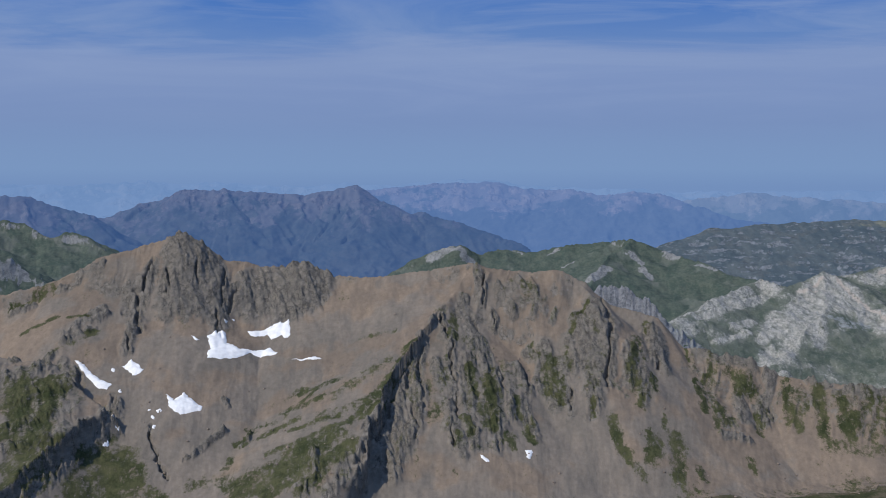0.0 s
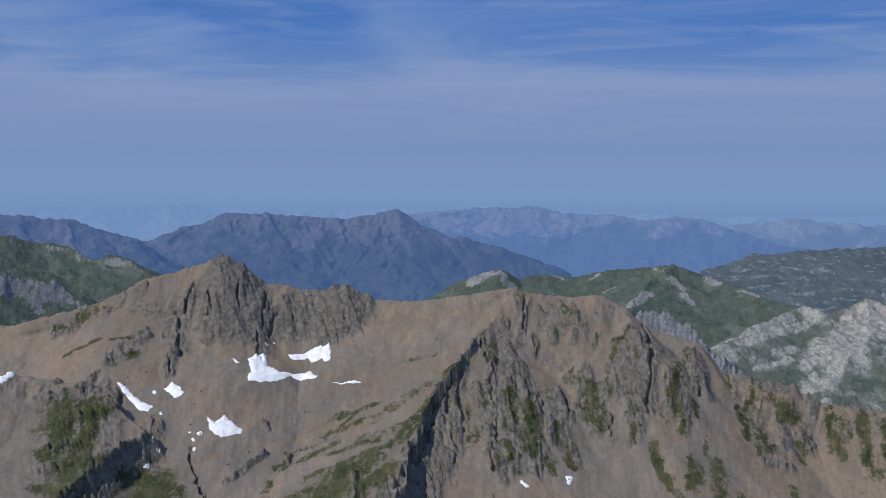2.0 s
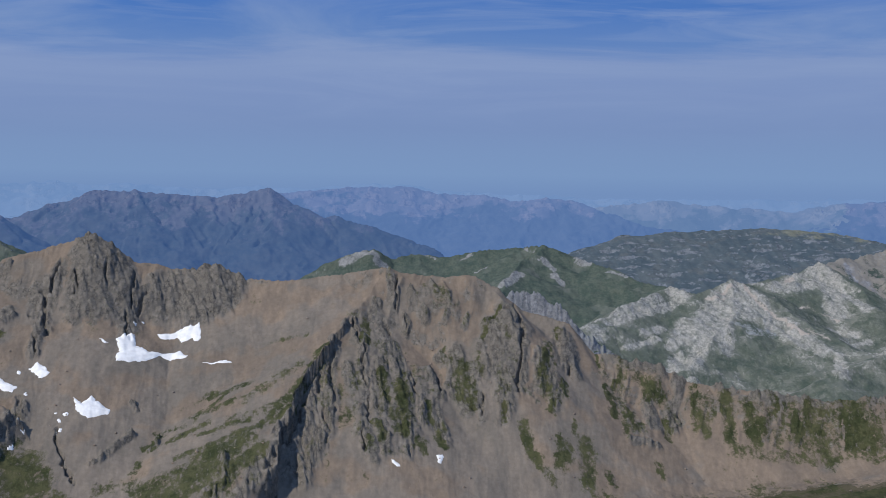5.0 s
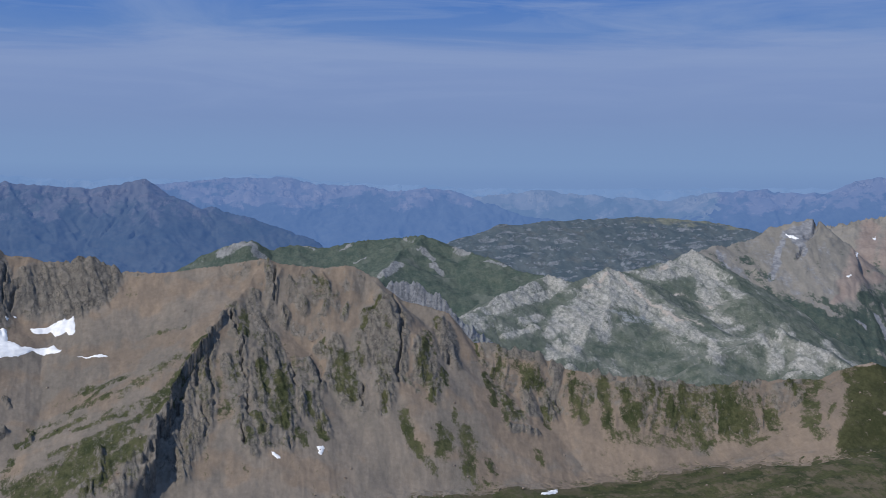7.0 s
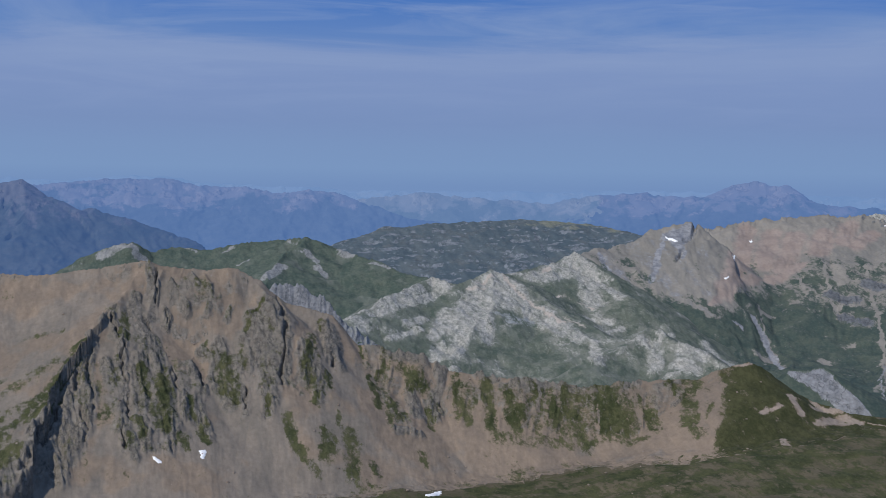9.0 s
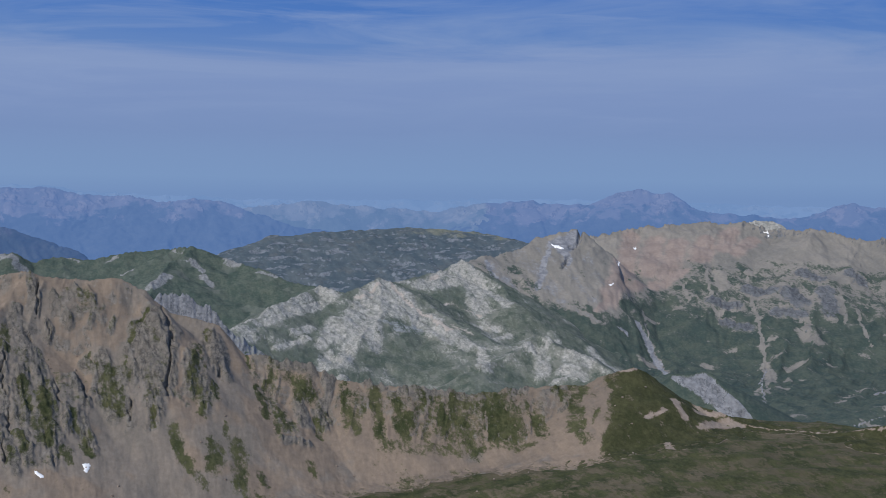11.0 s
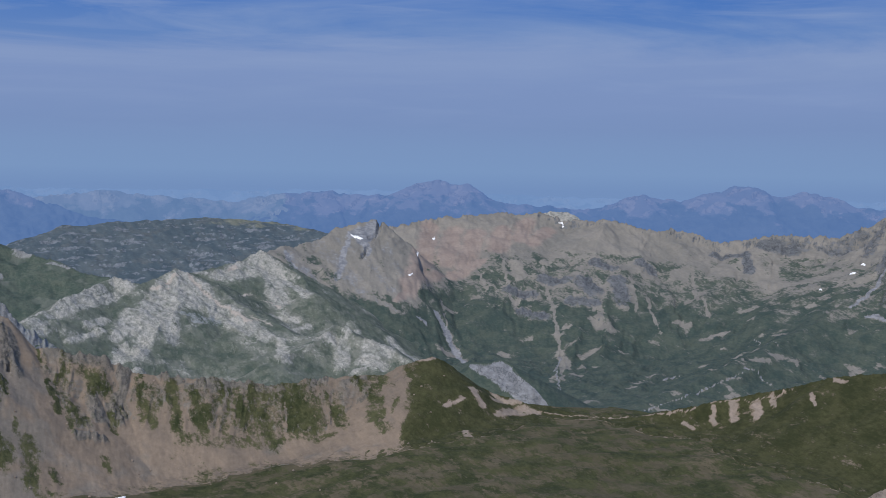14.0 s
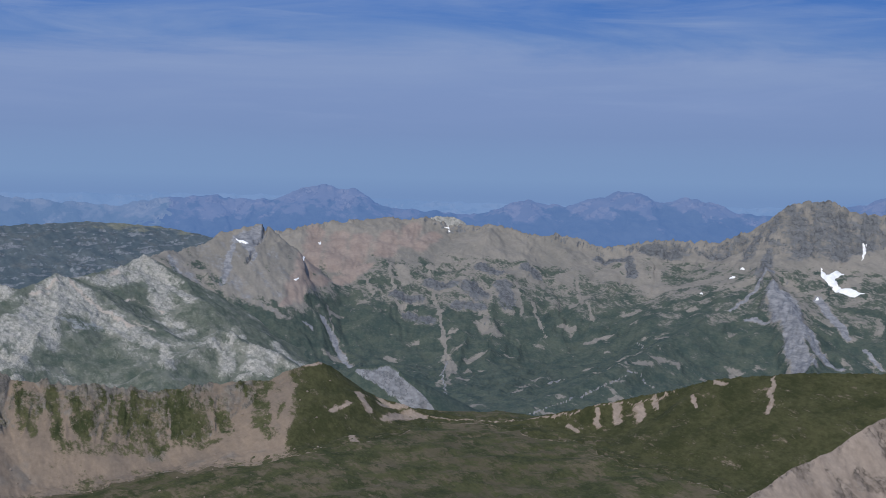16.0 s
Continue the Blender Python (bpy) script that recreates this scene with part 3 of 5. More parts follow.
ROCKY = [
    (8, 1319, 32, 1224, 15.1), (32, 1224, 40, 1174, 14.3), (-2, 1262, 8, 1182, 9.7), (62, 1275, 70, 1206, 8.9), (33, 1344, 35, 1325, 4.8),
    (98, 1282, 99, 1238, 10.0), (138, 1307, 132, 1241, 11.2), (179, 1296, 177, 1243, 11.2), (236, 1298, 250, 1240, 14.3), (280, 1288, 290, 1262, 11.4),
    (-23, 1262, -32, 1162, 9.6), (-100, 1123, -81, 1102, 9.7), (-348, 1207, -320, 1139, 19.3), (-316, 1211, -309, 1131, 9.6), (62, 1347, 93, 1334, 8.5),
    (152, 1244, 161, 1235, 5.0),
]
ROCKY_WALL = [
    (305, 1276, 353, 1252, 10.4), (353, 1254, 404, 1242, 10.3), (405, 1244, 462, 1221, 10.4), (463, 1223, 500, 1207, 8.3),
]
TURF_WIDE = [
    (-362, 1204, -324, 1091, 17.1), (-334, 1206, -321, 1109, 12.4), (-158, 1116, -103, 1148, 19.0), (-141, 1160, -86, 1168, 6.5),
    (-107, 1098, -83, 1129, 11.5), (-163, 1188, -127, 1202, 5.7), (-77, 1173, -46, 1224, 4.3), (-275, 1140, -251, 1134, 10.2),
    (-100, 1114, -75, 1140, 9.0), (-125, 1187, -87, 1186, 4.7), (-395, 1373, -380, 1379, 4.5),
]
WHITE_TIP = [
    (1314, 2336, 208, 4), (1325, 2329, 219, 14), (1338, 2322, 224, 20), (1351, 2315, 221, 20), (1365, 2307, 221, 20), (1378, 2298, 214, 16), (1388, 2293, 203, 4),
]
SNOW = []
SNOW.append(("near", [(-209.5, 1323.5), (-203.1, 1326.5), (-199.0, 1312.0), (-187.9, 1305.6), (-173.9, 1313.5), (-161.4, 1319.2), (-152.3, 1306.1), (-157.6, 1303.5), (-176.7, 1306.1), (-189.5, 1291.2), (-203.0, 1283.0), (-212.0, 1281.6), (-214.8, 1287.2), (-212.3, 1294.7), (-217.8, 1312.0)]))
SNOW.append(("near", [(-185.0, 1338.3), (-170.2, 1343.3), (-146.0, 1350.1), (-144.0, 1339.3), (-143.5, 1328.3), (-148.4, 1327.7), (-152.4, 1332.3), (-155.2, 1330.0), (-160.8, 1329.3), (-165.6, 1336.8), (-180.4, 1332.9)]))
SNOW.append(("near", [(-330.7, 1270.7), (-323.1, 1269.5), (-309.2, 1257.5), (-300.5, 1251.4), (-290.7, 1247.6), (-294.2, 1239.6), (-301.8, 1241.8), (-313.4, 1252.4), (-323.4, 1263.3)]))
SNOW.append(("near", [(-288.0, 1270.8), (-283.9, 1273.7), (-280.4, 1279.6), (-266.2, 1264.3), (-273.1, 1257.7), (-279.8, 1263.4)]))
SNOW.append(("near", [(-241.5, 1234.6), (-233.3, 1229.1), (-226.6, 1240.5), (-208.3, 1227.5), (-209.0, 1221.2), (-224.7, 1211.3), (-234.6, 1217.6)]))
SNOW.append(("near", [(-232.1, 1307.6), (-227.6, 1307.3), (-222.3, 1303.2), (-225.6, 1302.6)]))
SNOW.append(("near", [(-139.8, 1294.5), (-124.8, 1293.0), (-115.8, 1295.8), (-110.7, 1293.3), (-115.3, 1290.9), (-130.2, 1291.5)]))
SNOW.append(("near", [(29.4, 1159.6), (33.4, 1157.5), (37.9, 1151.4), (35.2, 1149.5), (31.6, 1153.6)]))
SNOW.append(("near", [(68.0, 1171.0), (75.0, 1174.6), (73.6, 1167.7), (70.9, 1161.8), (69.1, 1165.0)]))
SNOW.append(("near", [(-296.8, 1264.6), (-296.2, 1266.8), (-294.6, 1268.2), (-292.7, 1265.6), (-292.8, 1262.5), (-295.3, 1262.9)]))
SNOW.append(("near", [(-282.4, 1235.1), (-282.0, 1237.3), (-280.5, 1237.6), (-279.1, 1235.9), (-279.3, 1233.8), (-281.1, 1233.4)]))
SNOW.append(("near", [(-282.4, 1171.4), (-281.3, 1173.8), (-279.1, 1177.4), (-277.2, 1177.8), (-277.3, 1172.7), (-280.6, 1170.8)]))
SNOW.append(("near", [(-278.4, 1191.9), (-277.8, 1193.1), (-276.4, 1193.4), (-275.6, 1194.6), (-275.8, 1192.5), (-277.6, 1192.1)]))
SNOW.append(("near", [(-274.8, 1189.7), (-274.0, 1189.9), (-272.8, 1191.2), (-271.6, 1190.4), (-272.2, 1190.3), (-273.8, 1188.9)]))
SNOW.append(("near", [(-253.3, 1214.9), (-252.7, 1216.0), (-251.2, 1216.3), (-250.0, 1215.6), (-250.5, 1214.4), (-252.3, 1214.1)]))
SNOW.append(("near", [(-249.6, 1208.5), (-248.9, 1209.6), (-247.4, 1210.0), (-246.2, 1209.2), (-246.3, 1206.1), (-248.3, 1206.7)]))
SNOW.append(("near", [(-247.4, 1197.7), (-246.8, 1199.9), (-245.0, 1200.3), (-243.2, 1197.6), (-243.2, 1193.5), (-245.6, 1194.0)]))
SNOW.append(("near", [(-246.2, 1214.3), (-245.1, 1215.5), (-242.7, 1216.0), (-240.7, 1214.4), (-241.5, 1213.2), (-244.5, 1212.6)]))
SNOW.append(("near", [(-206.6, 1339.2), (-206.1, 1342.3), (-204.6, 1343.5), (-203.3, 1342.7), (-203.4, 1338.6), (-205.4, 1337.3)]))
SNOW.append(("near", [(-200.6, 1350.2), (-200.0, 1351.3), (-198.7, 1352.5), (-197.8, 1352.6), (-198.1, 1350.5), (-199.7, 1349.3)]))
SNOW.append(("near", [(-426.2, 1234.2), (-419.6, 1238.3), (-436.7, 1312.4), (-412.3, 1242.0), (-417.5, 1229.1), (-422.4, 1223.1)]))
SNOW.append(("red", [(1578.9, 1577.6), (1564.4, 1546.6), (1591.9, 1556.1), (1590.8, 1538.9), (1565.7, 1534.3), (1556.3, 1516.1), (1559.4, 1467.6), (1544.1, 1473.8), (1542.9, 1498.3), (1547.2, 1528.9), (1556.4, 1554.6)]))
SNOW.append(("red", [(1657.9, 1569.3), (1664.8, 1567.0), (1650.5, 1554.9), (1633.0, 1547.6), (1647.2, 1559.7)]))
SNOW.append(("red", [(1504.2, 1673.0), (1506.2, 1672.3), (1507.2, 1668.1), (1507.8, 1665.2), (1503.8, 1663.1), (1502.9, 1668.5)]))
SNOW.append(("red", [(1474.1, 1664.6), (1479.4, 1666.8), (1479.0, 1659.2), (1477.4, 1652.7), (1474.2, 1652.1), (1471.6, 1657.8)]))
SNOW.append(("red", [(1498.2, 1506.2), (1500.8, 1507.2), (1504.1, 1507.4), (1502.8, 1504.0), (1500.3, 1502.8), (1498.4, 1504.7)]))
SNOW.append(("red", [(1418.0, 1665.2), (1422.3, 1668.1), (1424.0, 1666.7), (1421.9, 1661.8), (1419.0, 1659.8), (1417.9, 1663.0)]))
SNOW.append(("red", [(849.7, 2119.7), (854.1, 2108.8), (863.8, 2096.6), (859.3, 2094.8), (850.0, 2103.2)]))
SNOW.append(("red", [(942.6, 2067.0), (1002.1, 2181.5), (957.4, 2088.2), (938.2, 2055.1)]))
SNOW.append(("red", [(896.3, 1995.0), (906.2, 2002.6), (907.7, 1999.2), (898.1, 1990.5)]))
SNOW.append(("red", [(1265.6, 2176.3), (1274.1, 2171.3), (1274.5, 2164.2), (1268.3, 2170.8)]))
SNOW.append(("red", [(1038.8, 2213.9), (1047.8, 2221.8), (1044.6, 2210.3), (1035.9, 2203.1)]))
SNOW.append(("floor", [(245.4, 1114.4), (256.0, 1136.9), (264.6, 1140.8), (263.1, 1130.2), (251.9, 1114.4)]))


# ---- noise on arrays ----
SPIN = np.arange(1024) * (2 * np.pi / 1024)
SPIN_X, SPIN_Y = np.cos(SPIN).astype(np.float32), np.sin(SPIN).astype(np.float32)


def grain(x, y, seed=0):
    """Gradient noise, about -1 to 1."""
    fx, fy = np.floor(x), np.floor(y)
    i, j = fx.astype(np.int32), fy.astype(np.int32)
    u, v = (x - fx).astype(np.float32), (y - fy).astype(np.float32)
    su, sv = u * u * u * (u * (u * 6 - 15) + 10), v * v * v * (v * (v * 6 - 15) + 10)

    def corner(a, b):
        n = ((i + a) * 73856093) ^ ((j + b) * 19349663) ^ (seed * 8349)
        n = (n ^ (n >> 13)) * 60493
        n = (n ^ (n >> 11)) & 1023
        return SPIN_X[n] * (u - a) + SPIN_Y[n] * (v - b)

    low = corner(0, 0) * (1 - su) + corner(1, 0) * su
    high = corner(0, 1) * (1 - su) + corner(1, 1) * su
    return 1.5 * (low * (1 - sv) + high * sv)


def fractal(x, y, seed=0, octaves=5, gain=0.5):
    total, amp = 0, 1.0
    for k in range(octaves):
        total = total + amp * grain(x, y, seed + 17 * k)
        x, y, amp = x * 2.03 + 5.1, y * 2.03 + 1.7, amp * gain
    return total


def creased(x, y, seed=0, octaves=4, gain=0.5):
    """Sharp crests, 0 to about 1."""
    total, amp, norm = 0, 1.0, 0
    for k in range(octaves):
        total = total + amp * (1 - np.abs(grain(x, y, seed + 31 * k)))
        norm += amp
        x, y, amp = x * 2.1 + 3.3, y * 2.1 + 8.9, amp * gain
    return total / norm


def step(x, a, b):
    k = np.clip((x - a) / (b - a), 0, 1)
    return k * k * (3 - 2 * k)


# ---- end of noise ----

# ---- terrain heights ----
def strokes(X, Y, *lists):
    """1 inside broad strokes from point to point, 0 outside, with ragged edges."""
    out = np.zeros(X.shape, np.float32)
    wx, wy = X + 2.6 * fractal(X / 14, Y / 14, 71, 5, 0.6), Y + 2.6 * fractal(X / 14, Y / 14, 72, 5, 0.6)
    for x1, y1, x2, y2, w in (s for rows in lists for s in rows):
        near = (X > min(x1, x2) - 3 * w) & (X < max(x1, x2) + 3 * w) & (Y > min(y1, y2) - 3 * w) & (Y < max(y1, y2) + 3 * w)
        px, py = wx[near] - x1, wy[near] - y1
        dx, dy = x2 - x1, y2 - y1
        k = np.clip((px * dx + py * dy) / max(dx * dx + dy * dy, 1e-6), 0, 1)
        d = np.hypot(px - k * dx, py - k * dy)
        out[near] = np.maximum(out[near], 1 - step(d / w, 0.3, 1.7))
    return out


def ridge(X, Y, line, front, back, seed, ribs=6.0, rib_width=22.0, jag=3.0, apron=0.15, crag=0.0, peaks=0.0):
    """Heights round a ridge line. front: slope of the steep band and of the apron on the side of its right hand; back: the slopes behind.
    ribs: depth of the ribs in the steep band, apron: their share below it, crag: rough relief of the steep band."""
    best = np.full(X.shape, -1e9, np.float32)
    along, away, bluff = np.zeros(X.shape, np.float32), np.full(X.shape, 1e9, np.float32), np.zeros(X.shape, np.float32)
    pts = np.array(line, float).tolist()
    X, Y = X.astype(np.float32), Y.astype(np.float32)
    nearest, right = np.full(X.shape, 1e18, np.float32), np.zeros(X.shape, np.float32)
    legs = []
    for p, q in zip(pts[:-1], pts[1:]):
        dx, dy = q[0] - p[0], q[1] - p[1]
        k = np.clip(((X - p[0]) * dx + (Y - p[1]) * dy) / (dx * dx + dy * dy), 0, 1)
        ox, oy = X - p[0] - k * dx, Y - p[1] - k * dy
        d2 = ox * ox + oy * oy
        closer = d2 < nearest
        lean = (dy * ox - dx * oy) / (math.hypot(dx, dy) * np.sqrt(d2) + 1e-6)
        right = np.where(closer, step(lean, -0.6, 0.6), right)
        nearest = np.where(closer, d2, nearest)
        legs.append((p, q, k, np.sqrt(d2)))
    share = 0.4 + 0.6 * right
    steep, flat = back[0] + (front[0] - back[0]) * right, back[1] + (front[1] - back[1]) * right
    run = 0.0
    for p, q, k, d in legs:
        cliff = (p[3] + (q[3] - p[3]) * k) * share
        z = p[2] + (q[2] - p[2]) * k - steep * np.minimum(d, cliff) - flat * np.maximum(d - cliff, 0)
        win = z > best
        size = math.hypot(q[0] - p[0], q[1] - p[1])
        best, along, away, bluff = np.where(win, z, best), np.where(win, run + k * size, along), np.where(win, d, away), np.where(win, cliff, bluff)
        run += size
    jags = jag * creased(along / 14, along * 0 + 3.3, seed + 5, 4, 0.6) - jag * 0.75
    rib = creased(along / rib_width + 0.3 * grain(X / 40, Y / 40, seed + 9), away / (rib_width * 6), seed + 2, 3, 0.5) - 0.66
    inside = 1 - step(away, bluff * 0.85, bluff * 1.25 + 4)
    z = best + jags * np.exp(-away / 20) * (0.25 + 0.75 * inside) + ribs * rib * step(away, 1, 18) * (apron + (1 - apron) * inside)
    if peaks:
        z = z + peaks * (creased(along / 75, along * 0 + 0.7, seed + 6, 3, 0.55) - 0.75) * np.exp(-away / 90)
    if crag:
        z = z + crag * inside * (creased(X / 13, Y / 13, seed + 4, 4, 0.55) - 0.6)
    return z


def blend(a, b, k):
    """The higher of two heights, with a soft join k metres deep."""
    h = np.clip(0.5 + 0.5 * (a - b) / k, 0, 1)
    return b + (a - b) * h + k * h * (1 - h)


def near_base(X, Y):
    wx = X + 5 * fractal(X / 55, Y / 55, 3, 3)
    wy = Y + 5 * fractal(X / 55, Y / 55, 13, 3)
    h = ridge(wx, wy, NEAR_CREST, (1.1, 0.6), (1.2, 0.8), 40, 4, 24, 3, 0.06)
    h = np.maximum(h, ridge(wx, wy, NEAR_CREST_EAST, (1.1, 0.6), (1.0, 0.7), 60, 10, 24, 2, 0.12, 2))
    h = blend(h, ridge(wx, wy, SPUR_GRASS, (0.42, 0.5), (1.02, 0.85), 70, 3, 24, 0.6, 0.1), 5)
    for line, seed, fall in ((SPUR_INNER, 80, 1.3), (SPUR_MIDDLE, 90, 1.2), (SPUR_MIDDLE_EAST, 100, 1.1), (SPUR_TOWER, 110, 0.95), (SPUR_EAST, 120, 0.9)):
        h = blend(h, ridge(wx, wy, line, (0.9, 0.8), (fall, 0.8), seed, 5, 14, 1, 0.1, 3), 5)
    h = blend(h, ridge(wx, wy, SPUR_WEST, (0.45, 0.45), (1.7, 0.7), 130, 6, 18, 2, 0.3, 4), 3)
    return h + 0.3 * fractal(X / 9, Y / 9, 50, 4, 0.6)


def near_rock(X, Y):
    return strokes(X, Y, ROCK_PEAK, ROCK_WEST, ROCK_KNOLL, ROCK_SPUR, ROCK_BUTTRESS, ROCK_FACE, ROCK_TOWER, ROCK_EAST)


def ground_height(X, Y):
    r = np.hypot(X, Y)
    low = VALLEY + 3 * fractal(X / 130, Y / 130, 4, 5) + 2.2 * fractal(X / 32, Y / 32, 5, 5, 0.6) * step(r, 700, 1000) + 5 * step(r, 1000, 1250)
    east = step(np.degrees(np.arctan2(X, Y)), 15, 27) * step(r, 600, 1000) * (1 - step(r, 1330, 1420))
    low = low + east * (20 + 0.1 * (r - 1050))
    summit = EYE - 2.2 - 0.95 * np.maximum(r - 2, 0) - 6 * step(r, 2, 30)
    return blend(low, summit, 25)


def near_height(X, Y):
    """The smooth ridge, with ribs, blocks and beds where bare rock stands out, and gullies cut into it; its foot runs out into the valley floor."""
    h = near_base(X, Y)
    rock = np.maximum(near_rock(X, Y), 0.45 * strokes(X, Y, ROCKY, ROCKY_WALL))
    side, out = 1340 * np.arctan2(X, Y), np.hypot(X, Y)
    side = side + 5 * grain(side / 40, h / 40, 91) + 2 * grain(side / 13, h / 13, 97)
    ribs = creased((side + 0.25 * h) / 21, h / 55, 92, 3, 0.55) - 0.66
    blocks = creased(side / 8.5, (h + 0.3 * side) / 9, 93, 4, 0.62) - 0.62
    bed = (h + 0.2 * side) / 6.5 + 1.1 * fractal(side / 30, h / 30, 96, 3)
    part_up = bed - np.floor(bed)
    shelf = step(part_up, 0.05, 0.6) - part_up
    flutes = creased((side + 0.3 * h) / 10, h / 45, 99, 3, 0.6) - 0.66
    h = h + rock * (1.0 + 10 * ribs + 5.5 * flutes + 3.6 * blocks + 3.2 * shelf)
    h = h + (1 - rock) * 0.7 * (creased(side / 9, out / 70, 98, 3, 0.5) - 0.6)
    h = h - 7 * strokes(X, Y, GULLIES_WEST, GULLIES_EAST) - 4.5 * strokes(X, Y, GULLIES_DEEP)
    low = ground_height(X, Y)
    return np.where(h > low - 14, blend(h, low + 0.25, 5), h)


def karst_height(X, Y):
    wx, wy = X + 10 * fractal(X / 80, Y / 80, 3, 4), Y + 10 * fractal(X / 80, Y / 80, 13, 4)
    h = ridge(wx, wy, KARST_CREST, (1.0, 0.42), (0.8, 0.5), 210, 9, 40, 3, 0.6)
    h = blend(h, ridge(wx, wy, KARST_BACK, (1.1, 0.45), (0.8, 0.5), 220, 9, 40, 3, 0.5), 6)
    h = blend(h, ridge(wx, wy, KARST_FRONT, (0.9, 0.5), (0.8, 0.5), 230, 8, 30, 5, 0.8), 6)
    h = blend(h, ridge(wx, wy, KARST_RIB, (0.7, 0.45), (0.7, 0.45), 240, 8, 30, 4, 0.7), 6)
    rock = strokes(X, Y, PALE_PYRAMID, PALE_WEST, PALE_BACK, PALE_KNOLL)
    h = h + 1.5 * fractal(X / 25, Y / 25, 50, 5, 0.6)
    return h + rock * (5 * creased(X / 14, (h + 0.4 * X) / 9, 58, 4, 0.6) + 9 * creased(X / 45, (h + 0.5 * X) / 30, 68, 2) - 9)


def crags_height(X, Y):
    """Pillars side by side, split by deep clefts."""
    h = ridge(X, Y, CRAGS, (2.6, 0.7), (1.5, 0.8), 250, 6, 12, 7, 0.2, 4)
    side = 1620 * np.arctan2(X, Y) + 2 * grain(X / 9, Y / 9, 252)
    return h + 13 * (creased(side / 13, side * 0 + 0.5, 251, 3, 0.55) - 0.72) + fractal(X / 8, Y / 8, 57, 4, 0.6)


def scar_height(X, Y):
    h = ridge(X, Y, SCAR, (2.3, 0.6), (0.9, 0.5), 260, 5, 16, 3, 0.2, 4)
    side = 1450 * np.arctan2(X, Y)
    return h + 2.5 * (creased((side + 0.8 * h) / 9, (h - 0.5 * side) / 14, 261, 4, 0.6) - 0.62)


def green_height(X, Y):
    wx, wy = X + 12 * fractal(X / 100, Y / 100, 3, 4), Y + 12 * fractal(X / 100, Y / 100, 13, 4)
    h = ridge(wx, wy, GREEN_RIDGE, (0.9, 0.42), (0.8, 0.5), 310, 9, 45, 3, 0.6)
    h = blend(h, ridge(wx, wy, GREEN_SPUR, (0.6, 0.42), (0.6, 0.42), 320, 8, 30, 2, 0.5), 8)
    return h + 2 * fractal(X / 30, Y / 30, 51, 5, 0.6)


def red_height(X, Y):
    wx, wy = X + 6 * fractal(X / 70, Y / 70, 3, 4), Y + 6 * fractal(X / 70, Y / 70, 13, 4)
    h = ridge(wx, wy, RED_CREST, (1.1, 0.4), (0.8, 0.6), 510, 16, 45, 4, 0.5, 10)
    h = np.maximum(h, ridge(wx, wy, PEAK_CREST, (1.2, 0.42), (0.8, 0.6), 515, 18, 40, 4, 0.4, 10))
    h = np.maximum(h, ridge(X, Y, SLAB_PEAK, (0.7, 0.5), (1.1, 0.7), 520, 9, 45, 2.5, 0.7))
    h = h - 9 * strokes(X, Y, SLAB_CRACK)
    for line, seed in ((RED_RIB, 530), (RED_RIB_EAST, 540), (RED_RIB_MIDDLE, 550)):
        h = blend(h, ridge(wx, wy, line, (0.7, 0.45), (0.7, 0.45), seed, 10, 40, 4, 0.7, 6), 8)
    h = blend(h, ridge(wx, wy, SLAB_SPUR, (1.1, 0.5), (0.8, 0.42), 560, 8, 30, 4, 0.3, 5), 6)
    h = blend(h, ridge(wx, wy, GREEN_SPUR_EAST, (0.5, 0.35), (0.5, 0.35), 570, 6, 50, 2, 0.8), 10)
    h = blend(h, VALLEY + 2 + 0.03 * (np.hypot(X, Y) - 1500), 12)
    dx, dy = X - 760, Y - 1290
    away, turn = np.hypot(dx, dy), np.arctan2(dx, dy) + 0.05 * grain(X / 90, Y / 90, 582)
    h = h + (15 * creased(turn * 8, away / 330, 581, 4, 0.55) - 10) * step(away, 120, 420)
    cliffs = np.maximum(strokes(X, Y, CLIFFS, CLIFFS_PEAK), 0.5 * strokes(X, Y, SCARS_EAST))
    return h + 2.5 * fractal(X / 35, Y / 35, 53, 5, 0.6) + cliffs * (11 * creased((X - Y) / 22, h / 15, 59, 5, 0.62) - 6.8)


# ---- end of heights ----


def grid_mesh(name, co, quads, masks, material):
    used = np.unique(quads)
    remap = np.zeros(len(co), np.int32)
    remap[used] = np.arange(len(used))
    quads = remap[quads].astype(np.int32)
    me = bpy.data.meshes.new(name)
    me.vertices.add(len(used))
    me.vertices.foreach_set("co", co[used].astype(np.float32).ravel())
    me.loops.add(quads.size)
    me.loops.foreach_set("vertex_index", quads.ravel())
    me.polygons.add(len(quads))
    me.polygons.foreach_set("loop_start", np.arange(0, quads.size, 4, dtype=np.int32))
    me.polygons.foreach_set("use_smooth", np.ones(len(quads), bool))
    me.update(calc_edges=True)
    for key, value in masks.items():
        attr = me.attributes.new(key, "FLOAT", "POINT")
        attr.data.foreach_set("value", np.clip(value, 0, 1).reshape(-1)[used].astype(np.float32))
    me.materials.append(material)
    return me


